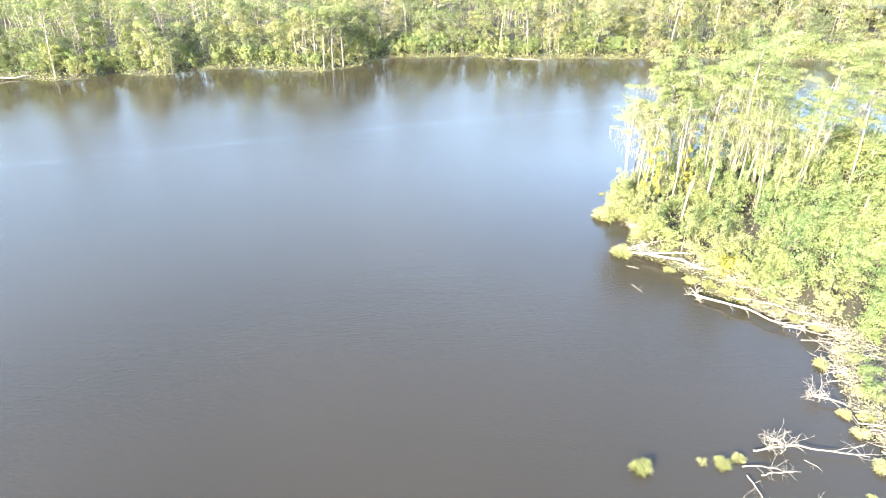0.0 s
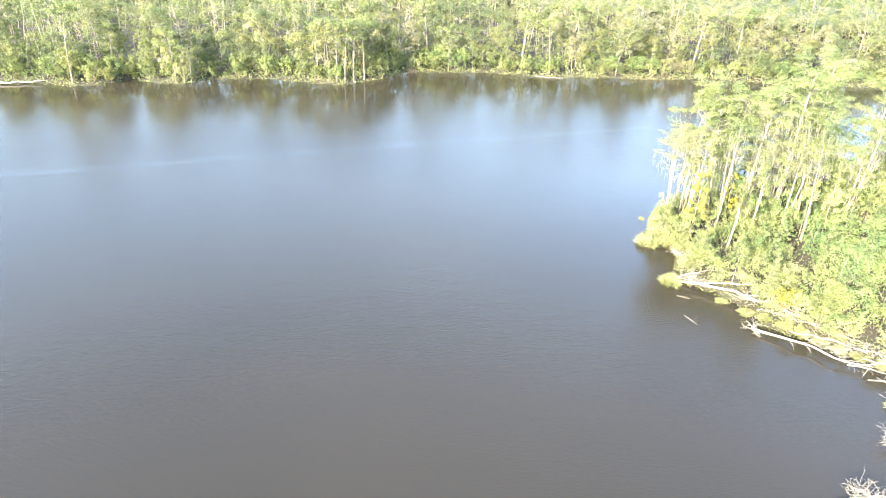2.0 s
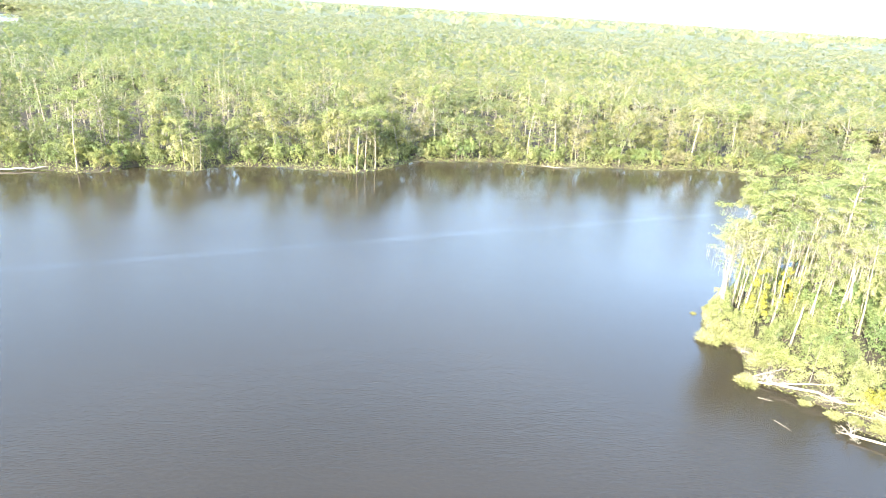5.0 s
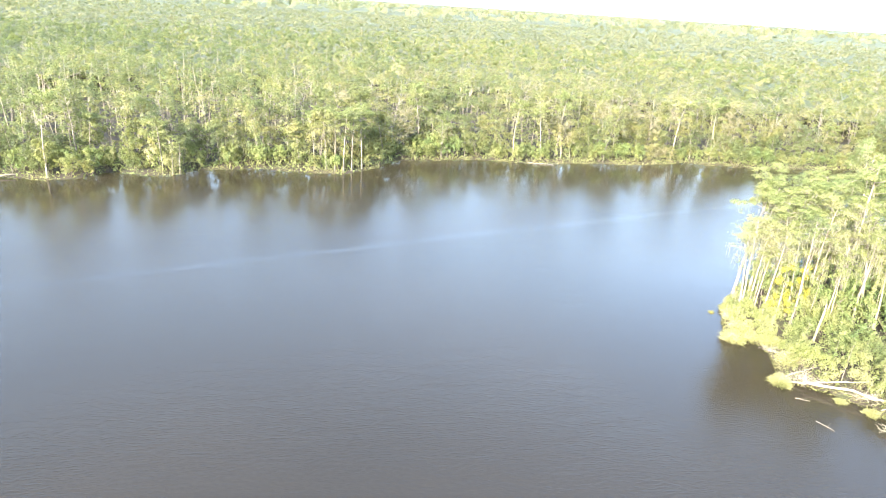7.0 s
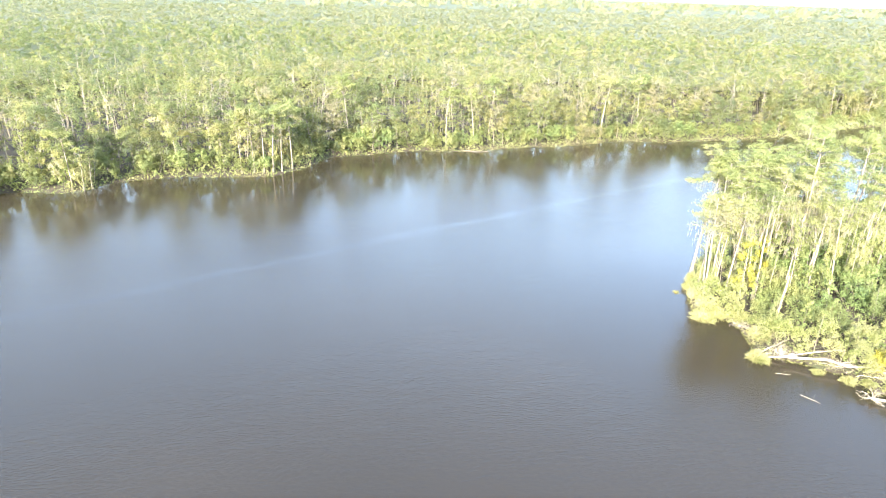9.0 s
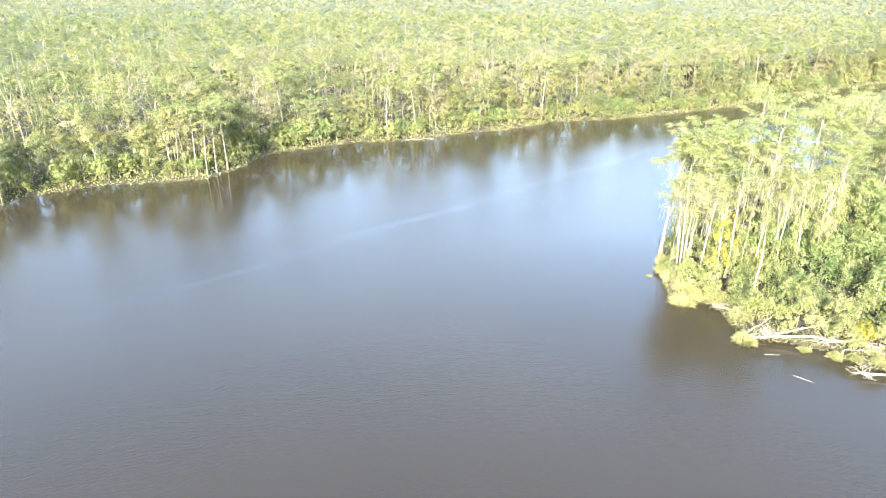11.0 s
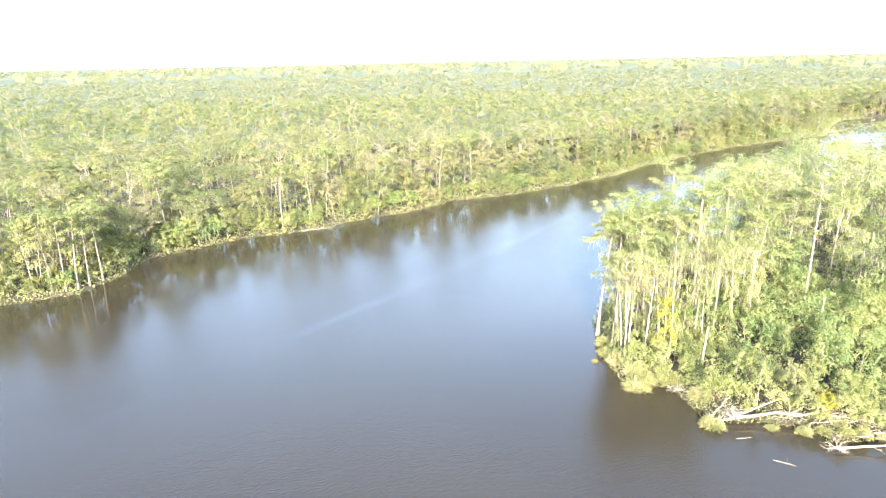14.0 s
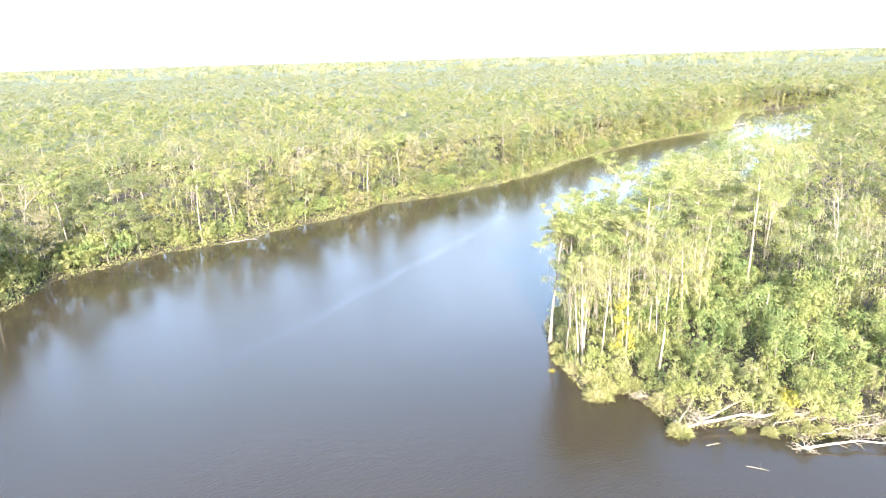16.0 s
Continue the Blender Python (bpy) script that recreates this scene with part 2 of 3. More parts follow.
# ---- kinds of plants ----
def cypress(h, leaf=0.3, dense=1.0, moss=1.0, forks=0.4):
    """A tall bald cypress: bare flared trunk, flat ragged top, hanging moss."""
    ob = new("cypress_tree")
    tr, cr, ms = Geo(), Geo(), Geo()
    pts = limb((0, 0, -0.5), (rng.normal() * 0.025, rng.normal() * 0.025, 1), h * 0.95, 0.055, 9)
    z = np.linspace(0, 1, 9)
    r = 0.0118 * h * (1 - 0.70 * z)
    r[0] *= 1.9
    r[1] *= 1.1
    tr.add(*tube(pts, r, 7))
    nb = 15
    for i in range(nb):
        f = 0.50 + 0.5 * ((i + rng.random()) / nb) ** 0.62
        a = i * 2.4 + rng.random()
        top = max(0.0, (f - 0.6) / 0.4)
        L = h * (0.06 + 0.15 * math.sin(math.pi * (0.1 + 0.62 * top)) * (0.55 + 0.6 * rng.random()))
        b = limb(on(pts, f), (math.cos(a), math.sin(a), 0.15 + 0.6 * rng.random()), L, 0.6, 5)
        tr.add(*tube(b, 0.0026 * h * np.linspace(1, 0.3, 5), 4))
        for g in (0.45, 0.75, 1.0):
            c = on(b, g)
            if f > 0.74 or rng.random() < 0.3:
                k = 0.7 + 0.6 * rng.random()
                clump(cr, c + [0, 0, 0.2], 0.052 * h * k, 0.021 * h, int(58 * dense * k * k), leaf)
            if moss and rng.random() < 0.55:
                strands(ms, c - [0, 0, 0.1], int(8 * moss), 0.06 * h, 0.028 * h, 0.021)
    for i in range(4):
        clump(cr, pts[-1] + rng.normal(size=3) * [1.2, 1.2, 0.3], 0.05 * h, 0.022 * h, int(58 * dense), leaf)
    for i in range(3):
        f = 0.15 + 0.35 * rng.random()
        clump(cr, on(pts, f) + rng.normal(size=3) * 0.5, 0.03 * h, 0.035 * h, int(20 * dense), leaf)
    part("trunk", tr, BARK, ob, "pale grey flared trunk with bare limbs", True)
    part("crown", cr, LEAF_CYP, ob, "flat ragged feathery yellow-green crown")
    if moss:
        part("hanging_moss", ms, MOSS, ob, "grey strands of hanging moss", kind="stuff")
    return tagged(ob, "tall bald cypress with pale bare trunk and mossy flat crown", "tree")


def broadleaf(h, leaf=0.4, n=34, dense=1.0, moss=0.4, mat=None):
    """A rounded swamp hardwood."""
    ob = new("swamp_tree")
    tr, cr, ms = Geo(), Geo(), Geo()
    pts = limb((0, 0, -0.4), (rng.normal() * 0.06, rng.normal() * 0.06, 1), h * 0.8, 0.12, 7)
    tr.add(*tube(pts, 0.0066 * h * np.linspace(1.25, 0.35, 7), 5))
    for i in range(n):
        f = 0.16 + 0.84 * rng.random() ** 0.8
        a = rng.random() * 6.283
        k = math.sin(math.pi * (0.15 + 0.75 * (f - 0.16) / 0.84))
        L = h * (0.08 + 0.19 * k * (0.5 + 0.5 * rng.random()))
        p = on(pts, f)
        b = limb(p, (math.cos(a), math.sin(a), 0.35 + 0.6 * f), L, 0.35, 4)
        if i % 4 == 0:
            tr.add(*tube(b, 0.0026 * h * np.linspace(1, 0.3, 4), 3))
        clump(cr, b[-1], 0.065 * h * (0.6 + 0.7 * rng.random()), 0.045 * h, int(34 * dense), leaf, 0.2, 0.5, on(pts, 0.8 * f))
        if rng.random() < moss:
            strands(ms, b[-1], 7, 0.06 * h, 0.03 * h, 0.07)
    clump(cr, pts[-1] + [0, 0, 0.04 * h], 0.08 * h, 0.06 * h, int(50 * dense), leaf)
    clump(cr, on(pts, 0.7), 0.15 * h, 0.26 * h, int(60 * dense), leaf * 1.5)
    part("trunk", tr, BARK, ob, "pale grey slender trunk", True)
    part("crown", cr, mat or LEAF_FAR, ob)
    if ms.n:
        part("hanging_moss", ms, MOSS, ob, "grey strands of hanging moss", kind="stuff")
    return tagged(ob, "leafy green swamp tree with pale trunk and rounded crown", "tree")


def slender(h, leaf=0.3, mat=None, dense=1.0):
    """A thin young tree clothed along its stem."""
    ob = new("young_tree")
    tr, cr = Geo(), Geo()
    pts = limb((0, 0, -0.3), (rng.normal() * 0.03, rng.normal() * 0.03, 1), h, 0.07, 7)
    tr.add(*tube(pts, 0.0058 * h * np.linspace(1.2, 0.3, 7), 5))
    for i in range(16):
        f = 0.28 + 0.72 * rng.random()
        a = rng.random() * 6.283
        b = limb(on(pts, f), (math.cos(a), math.sin(a), 0.5), h * (0.04 + 0.10 * (1.15 - f)), 0.3, 3)
        if i % 2:
            tr.add(*tube(b, 0.002 * h * np.linspace(1, 0.4, 3), 3))
        clump(cr, b[-1], 0.05 * h, 0.05 * h, int(34 * dense), leaf)
    part("trunk", tr, BARK, ob, "thin pale trunk", True)
    part("crown", cr, mat or LEAF_CYP, ob, "narrow airy yellow-green crown")
    return tagged(ob, "slender young swamp tree with narrow yellow-green crown", "tree")


def shrub(h, leaf=0.2, mat=None, dense=1.0, n=22):
    """A many-stemmed shrub of irregular outline."""
    ob = new("shrub")
    st, cr = Geo(), Geo()
    for i in range(7):
        a = i * 0.9 + rng.random()
        b = limb((0.1 * math.cos(a), 0.1 * math.sin(a), -0.2), (0.5 * math.cos(a), 0.5 * math.sin(a), 1), h * (0.6 + 0.35 * rng.random()), 0.25, 4)
        st.add(*tube(b, 0.009 * h * np.linspace(1, 0.25, 4), 3))
    for i in range(n):
        a, e = rng.random() * 6.283, rng.random() ** 0.7
        r = h * 0.5 * math.sqrt(1 - 0.75 * e * e) * (0.35 + 0.65 * rng.random())
        clump(cr, (r * math.cos(a), r * math.sin(a), h * (0.18 + 0.74 * e)), h * 0.15 * (0.6 + 0.7 * rng.random()), h * 0.12, int(30 * dense), leaf)
    clump(cr, (0, 0, 0.48 * h), 0.36 * h, 0.38 * h, int(60 * dense), leaf * 1.4)
    part("stem", st, BARK_DARK, ob, "brown branching stems", True)
    part("foliage", cr, mat or LEAF_SHRUB, ob)
    return tagged(ob, "dense green leafy shrub on the swampy bank", "shrub")


def tussock(r, h, n=420, mat=None):
    """A ragged dome of marsh grass and fine leaves that grows out of the water."""
    ob = new("marsh_bush")
    g, st = Geo(), Geo()
    # several leaning tufts, each a spray of arching blades
    for k in range(9):
        a, q = k * 2.4 + rng.random(), 0.62 * r * math.sqrt((k + 0.5) / 9)
        c = np.array([q * math.cos(a), q * math.sin(a), -0.05])
        m = n // 6
        d = unit(rng.normal(size=(m, 3)) * [1, 1, 0.7] + [0.5 * math.cos(a), 0.5 * math.sin(a), 0.75])
        d[:, 2] = np.abs(d[:, 2])
        L = (0.35 + 0.75 * rng.random((m, 1))) * (0.7 + 0.5 * rng.random())
        tip = c + d * [0.85 * r, 0.85 * r, h] * L - [0, 0, 0.12 * h] * L * L
        mid = c + d * [0.5 * r, 0.5 * r, 0.75 * h] * L
        side = unit(np.cross(d, rng.normal(size=(m, 3)))) * (0.016 + 0.022 * rng.random((m, 1))) * max(r, 0.5)
        base = np.repeat(c[None], m, 0)
        g.add(np.stack([base, mid + side, tip, mid - side], 1).reshape(-1, 3), np.arange(4 * m).reshape(-1, 4))
        clump(g, c + [0, 0, 0.45 * h], 0.3 * r, 0.3 * h, m // 3, 0.05 + 0.025 * r)
    for i in range(5):
        b = limb((0, 0, -0.6), (rng.normal() * 0.4, rng.normal() * 0.4, 1), h * 0.9, 0.3, 4)
        st.add(*tube(b, 0.03 * np.linspace(1, 0.4, 4), 4))
    part("foliage", g, mat or LEAF_GRASS, ob)
    part("stem", st, BARK_DARK, ob)
    return tagged(ob, "pale yellow-green grassy bush growing out of the water", "bush")


def snag(h, lean=0.1, n=12):
    """A dead, bleached tree."""
    ob = new("dead_tree")
    g = Geo()
    pts = limb((0, 0, -0.4), (lean, rng.normal() * 0.05, 1), h, 0.14, 8)
    g.add(*tube(pts, 0.0085 * h * np.linspace(1.3, 0.25, 8), 7))
    trunk = part("trunk", g, DEAD, ob, "bleached bare trunk", True)
    for i in range(n):
        f = 0.4 + 0.58 * rng.random()
        a = rng.random() * 6.283
        br = Geo()
        b = limb(on(pts, f), (math.cos(a), math.sin(a), 0.9), h * (0.10 + 0.15 * rng.random()), 0.5, 5)
        br.add(*tube(b, 0.0032 * h * np.linspace(1, 0.25, 5), 4))
        for k in range(3):
            c = limb(on(b, 0.4 + 0.25 * k), unit(b[-1] - b[0]) + rng.normal(size=3) * 0.6, h * 0.07, 0.4, 3)
            br.add(*tube(c, 0.0014 * h * np.linspace(1, 0.4, 3), 4))
        part("branch", br, DEAD, trunk, "", True)
    return tagged(ob, "dead leafless bleached tree with crooked branches", "tree")


# ---- shore lines, from west to east ----
FAR = [(-900, 60), (-420, 128), (-180, 146), (-130, 151), (-94, 148.5), (-80, 146.6), (-73.5, 149), (-71, 156.5), (-64, 152.5), (-56.8, 153.2), (-51.4, 160),
       (-40, 161.8), (-27, 160.4), (-18, 160), (-11, 167), (-5, 176), (8, 179), (18, 181), (30, 178.5), (40, 180), (50, 181.5), (60, 181.5),
       (70, 183), (80, 186.5), (97, 183), (122, 184), (147, 187), (172, 195), (205, 201), (240, 206), (270, 206), (312, 203), (350, 221), (392, 238), (436, 233), (492, 206), (620, 150), (1000, 60)]
NORTH = [(1000, 20), (640, 95), (500, 160), (430, 182), (350, 169), (270, 146), (195, 132.5), (125, 121.5), (90, 114), (63, 103.5), (49, 97)]
SOUTH = [(43, 90), (39.3, 84), (37.5, 79.5), (41, 76.5), (40, 72), (38.5, 68.5), (43, 65), (46, 61.5), (45.5, 58.8), (50, 56), (54, 53.5), (57.5, 50.5), (54.5, 47),
         (53, 42), (52.6, 37), (52.5, 32), (54, 20), (60, 0), (70, -60), (95, -130), (-900, -130)]
RIVER = np.array(FAR + NORTH + SOUTH, float)
POND = np.array([(-660, 560), (-430, 480), (-340, 560), (-420, 760), (-540, 900), (-720, 900)], float)


def inside(p, poly):
    x, y = p[:, 0], p[:, 1]
    c = np.zeros(len(p), bool)
    for (x1, y1), (x2, y2) in zip(poly, np.roll(poly, -1, 0)):
        if y1 != y2:
            c ^= ((y1 > y) != (y2 > y)) & (x < (x2 - x1) * (y - y1) / (y2 - y1) + x1)
    return c


def away(p, poly):
    best = np.full(len(p), 1e9)
    for a, b in zip(poly, np.roll(poly, -1, 0)):
        d = b - a
        t = np.clip(((p - a) @ d) / (d @ d), 0, 1)
        best = np.minimum(best, np.hypot(*(p - a - t[:, None] * d).T))
    return best


def inland(p):
    """Metres from the nearest shore, positive on land."""
    p = np.asarray(p, float)
    d = away(p, RIVER) * np.where(inside(p, RIVER), -1, 1)
    e = away(p, POND) * np.where(inside(p, POND), -1, 1)
    return np.minimum(d, e)


def land_height(d):
    return np.clip(d * 0.3, -1.6, 0.45)


# ---- ground and water ----
def lines(lo, hi, step, near, out):
    """Grid lines: close in the middle, wider as far as near, then ever wider."""
    a = [v for v in np.arange(lo, hi + 0.01, step)]
    for sign in (1, -1):
        g, k, run = step, (a[-1] if sign > 0 else a[0]), []
        while abs(k) < out:
            g = min(g * 1.12, 15) if abs(k) < near else g * 1.35
            k += sign * g
            run.append(k)
        a = a + run if sign > 0 else run[::-1] + a
    return np.array(a)


gx, gy = lines(-105, 150, 3.0, 560, 6000), lines(26, 208, 3.0, 820, 6000)
X, Y = np.meshgrid(gx, gy, indexing="ij")
P = np.stack([X.ravel(), Y.ravel()], 1)
D = inland(P)
Z = land_height(D) + np.where(D > 1, 0.12 * np.sin(P[:, 0] * 0.9) * np.sin(P[:, 1] * 0.7), 0)
i, k = np.meshgrid(np.arange(len(gx) - 1), np.arange(len(gy) - 1), indexing="ij")
n = len(gy)
Q = np.stack([i * n + k, (i + 1) * n + k, (i + 1) * n + k + 1, i * n + k + 1], -1).reshape(-1, 4)
g = Geo()
g.add(np.column_stack([P, Z]), Q)
tagged(new("ground", g.mesh("ground", SOIL, True)), "dark muddy swamp ground under the trees", "ground", kind="structure")
g = Geo()
W = np.clip(P, (-1000, -140), (1100, 980))
near_river = (np.abs(P - W).sum(1) == 0)[Q].any(1)
g.add(np.column_stack([W, np.zeros(len(W))]), Q[near_river])
sheet = g.mesh("water", WATER)
lee_of = np.minimum(away(P, np.array(FAR + [(1000, 400), (-900, 400)], float)), 22 + away(P, np.array(SOUTH[:14] + [(90, 60)], float)))
shelter = np.clip((46 - lee_of) / 34, 0, 1) * (W[:, 1] < 400) * np.interp(W[:, 0], [120, 230], [1, 0.6])
shelter = np.maximum(shelter, np.interp(W[:, 0], [85, 150], [0, 0.3]) * (W[:, 1] < 400))  # the far pond lies open to the wind
sheet.attributes.new("shelter", "FLOAT", "POINT").data.foreach_set("value", shelter.astype(np.float32))
tagged(new("water", sheet), "still dark brown river water with fine ripples", "river", kind="structure")


# ---- far woods: crowns joined into one mesh ----
def scatter(r0, r1, step, a0=-48, a1=84, seed=3):
    """Jittered places in a ring sector round the river bend."""
    q = np.random.default_rng(seed)
    xs, ys = np.meshgrid(np.arange(-r1, r1, step), np.arange(-60, r1, step))
    p = np.stack([xs.ravel(), ys.ravel()], 1) + (q.random((xs.size, 2)) - 0.5) * step * 0.95
    r = np.hypot(p[:, 0], p[:, 1])
    a = np.degrees(np.arctan2(p[:, 0], p[:, 1]))
    return p[(r >= r0) & (r < r1) & (a > a0) & (a < a1)]


def crown_template(n, leaf, width, height, low):
    """A lumpy domed crown of leaf sprays, thinning out below; low: the share of leaves under the dome."""
    geo = Geo()
    k = max(3, n // 13)
    tall = 0.5 + 0.2 * rng.random()
    for j in range(k):
        a = rng.random() * 6.283
        if j < (1 - low) * k:
            r = 0.46 * math.sqrt(rng.random())
            z = tall + (0.97 - tall) * math.sqrt(max(0.0, 1 - (r / 0.5) ** 2)) * (0.75 + 0.25 * rng.random())
            clump(geo, (width * r * math.cos(a), width * r * math.sin(a), height * z), 0.16 * width, 0.045 * height, n // k, leaf, 0.2, 0.55, (0, 0, (tall - 0.05) * height))
        else:
            r = 0.40 * math.sqrt(rng.random())
            clump(geo, (width * r * math.cos(a), width * r * math.sin(a), height * (0.05 + tall * rng.random())), 0.17 * width, 0.09 * height, n // k, leaf, 0.2, 0.55)
    return np.concatenate(geo.v)


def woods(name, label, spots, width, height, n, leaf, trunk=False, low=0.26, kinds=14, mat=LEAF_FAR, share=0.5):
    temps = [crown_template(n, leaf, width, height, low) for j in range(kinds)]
    geo, wood = Geo(), Geo()
    for (x, y), j in zip(spots, rng.integers(0, kinds, len(spots))):
        s, hh, a = 0.75 + 0.5 * rng.random(), height * (0.62 + 0.46 * rng.random() + 0.14 * (rng.random() < 0.08) + 0.07 * math.sin(x * 0.045) * math.sin(y * 0.06)), rng.random() * 6.283
        c, t = math.cos(a) * s, math.sin(a) * s
        v = temps[j]
        o = np.column_stack([v[:, 0] * c - v[:, 1] * t + x, v[:, 0] * t + v[:, 1] * c + y, hh / height * v[:, 2]])
        geo.add(o, np.arange(len(o)).reshape(-1, 4))
        if trunk and rng.random() < share:
            stem = limb((x, y, 0), (rng.normal() * 0.05, rng.normal() * 0.05, 1), hh * 0.95, 0.1, 4)
            wood.add(*tube(stem, [0.13, 0.11, 0.09, 0.03], 3))
            if rng.random() < 0.45:
                for e in range(4):
                    wood.add(*tube(limb(on(stem, 0.5 + 0.12 * e), rng.normal(size=3) * [1, 1, 0.2] + [0, 0, 1], hh * 0.34, 0.35, 3), [0.06, 0.045, 0.025], 3))
    tagged(new(name, geo.mesh(name, mat)), label, "forest", kind="stuff")
    if trunk:
        tagged(new(name + "_trunks", wood.mesh(name + "_trunks", BARK)), "pale thin trunks standing among the forest crowns", "tree trunks", kind="stuff")


p = scatter(100, 300, 5.2, -41, 78, seed=3)
d = inland(p)
north = p[:, 1] > 140
woods("swamp_forest", "dense yellow-green swamp forest canopy behind the bank", p[(d > 8.5) & north], 7.2, 18.5, 168, 0.48, True, 0.30)
woods("point_forest", "green swamp forest behind the wooded point", p[(d > 2.5) & ~north & (p[:, 0] > 118)], 7.6, 20.5, 150, 0.5, True, 0.3)
p = scatter(100, 600, 4.6, -41, 78, seed=17)
d = inland(p)
woods("bank_thicket", "low leafy thicket between the trunks of the far bank", p[(d > 2.2) & (d < 15) & (p[:, 1] > 140) & (p[:, 1] > 0.3 * p[:, 0] + 78)], 5.4, 10.0, 130, 0.40, False, 0.5)
p = np.stack([v.ravel() for v in np.meshgrid(np.arange(-800, -380, 8.0), np.arange(700, 1000, 8.0))], 1)
d = inland(p)
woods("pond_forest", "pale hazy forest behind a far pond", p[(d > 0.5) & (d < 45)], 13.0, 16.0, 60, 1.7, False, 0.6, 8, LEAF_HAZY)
p = scatter(280, 700, 6.0, 40, 78, seed=8)
d = inland(p)
woods("riverside_forest", "green forest lining the far reach of the river", p[(d > 0.8) & (d < 26) & (p[:, 0] > 240)], 7.8, 20.5, 125, 0.72, True, 0.5)
p = scatter(500, 780, 6.8, 48, 78, seed=9)
d = inland(p)
woods("reach_forest", "green forest behind the far reach of the river", p[(d > 3) & (d < 75)], 9.0, 19.0, 72, 0.85, True, 0.3, share=0.5)
p = scatter(300, 520, 6.6, -41, 78, seed=4)
d = inland(p)
woods("forest_canopy", "yellow-green forest canopy stretching away", p[d > 3], 8.4, 18.5, 62, 0.74, True, 0.16, share=0.3)
p = scatter(520, 1250, 10.5, -40, 77, seed=5)
d = inland(p)
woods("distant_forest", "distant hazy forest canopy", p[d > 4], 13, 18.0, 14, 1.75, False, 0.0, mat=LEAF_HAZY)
p = scatter(1250, 4700, 90.0, seed=6)
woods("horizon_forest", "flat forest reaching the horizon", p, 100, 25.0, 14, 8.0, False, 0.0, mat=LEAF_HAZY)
rr, aa = 285 * 1.028 ** np.arange(104), np.radians(np.arange(-50, 86.1, 0.5))
A, B = np.meshgrid(rr, aa, indexing="ij")
p = np.stack([(A * np.sin(B)).ravel(), (A * np.cos(B)).ravel()], 1) + rng.normal(size=(A.size, 2)) * 2.0
z = np.interp(A.ravel(), [285, 520, 900, 4700], [7.0, 8.0, 11.0, 26]) + 1.6 * rng.random(len(p)) + 0.9 * np.sin(p[:, 0] * 0.02) * np.sin(p[:, 1] * 0.017)
land = inland(p) > 14
i, k = np.meshgrid(np.arange(len(rr) - 1), np.arange(len(aa) - 1), indexing="ij")
n = len(aa)
Q = np.stack([i * n + k, i * n + k + 1, (i + 1) * n + k + 1, (i + 1) * n + k], -1).reshape(-1, 4)
g = Geo()
g.add(np.column_stack([p, z]), Q[land[Q].all(1)])
tagged(new("canopy_floor", g.mesh("canopy_floor", LEAF_FLOOR)), "closed canopy of the distant forest", "forest", kind="stuff")


# ---- undergrowth, one sheet of leaves on each bank ----
def undergrowth(name, label, lo, hi, step, keep, leaf, top, mat, steep=False):
    xs, ys = np.meshgrid(np.arange(lo[0], hi[0], step), np.arange(lo[1], hi[1], step))
    p = np.stack([xs.ravel(), ys.ravel()], 1) + (rng.random((xs.size, 2)) - 0.5) * step * 1.6
    d = inland(p)
    kept = keep(p, d)
    p, d = p[kept], d[kept]
    z = land_height(d) + rng.random(len(p)) ** 1.4 * top * (1.0 if steep else np.clip(0.35 + d * 0.3, 0.3, 1))
    geo = Geo()
    geo.add(*leaf_quads(np.column_stack([p, z]), leaf, 0.5))
    return tagged(new(name, geo.mesh(name, mat)), label, "undergrowth", kind="stuff")


undergrowth("bank_undergrowth", "low green undergrowth along the wooded bank", (-125, 140), (420, 262), 0.8,
            lambda p, d: (d > -0.6) & (d < 19) & (p[:, 1] > 140), 0.36, 2.8, LEAF_SHRUB)
undergrowth("bank_edge", "overhanging leaves at the foot of the wooded bank", (-125, 140), (420, 250), 0.34,
            lambda p, d: (d > -0.8) & (d < 2.6) & (p[:, 1] > 140) & (rng.random(len(p)) < 0.8 + 0.5 * np.sin(p[:, 0] * 0.33 + 2 * np.sin(p[:, 0] * 0.11))), 0.22, 3.0, LEAF_SHRUB, True)
undergrowth("bank_grass", "fringe of pale marsh grass at the water's edge", (-120, 140), (420, 245), 0.27,
            lambda p, d: (d > -1.1) & (d < 1.4) & (p[:, 1] > 140) & (np.sin(p[:, 0] * 0.21) + np.sin(p[:, 0] * 0.53 + 1) > -0.3 - 0.015 * p[:, 0]), 0.15, 1.1, LEAF_GRASS, True)
undergrowth("point_undergrowth", "low green undergrowth on the wooded point", (36, 30), (135, 132), 0.42,
            lambda p, d: (d > 0.2) & (p[:, 1] < 135), 0.15, 2.8, LEAF_SHRUB)
undergrowth("point_grass", "pale marsh grass along the edge of the point", (36, 28), (62, 100), 0.19,
            lambda p, d: (d > -0.5) & (d < 2.2), 0.12, 1.1, LEAF_GRASS)


# ---- trees of the far bank ----
def spread(kinds, spots, group, lo=0.8, hi=1.2):
    """Stands copies of the kinds at the spots, each turned and sized a little differently."""
    first = set()
    for x, y in spots:
        k = int(rng.integers(0, len(kinds)))
        s = lo + (hi - lo) * rng.random()
        z = float(land_height(inland([(x, y)]))[0]) - 0.05
        m = place(float(x), float(y), z, float(rng.random() * 360), s, s * (0.9 + 0.2 * rng.random()))
        if k in first:
            copy_thing(kinds[k], m)
        else:
            kinds[k].matrix_basis = m
            first.add(k)
            tagged(kinds[k], group=group)


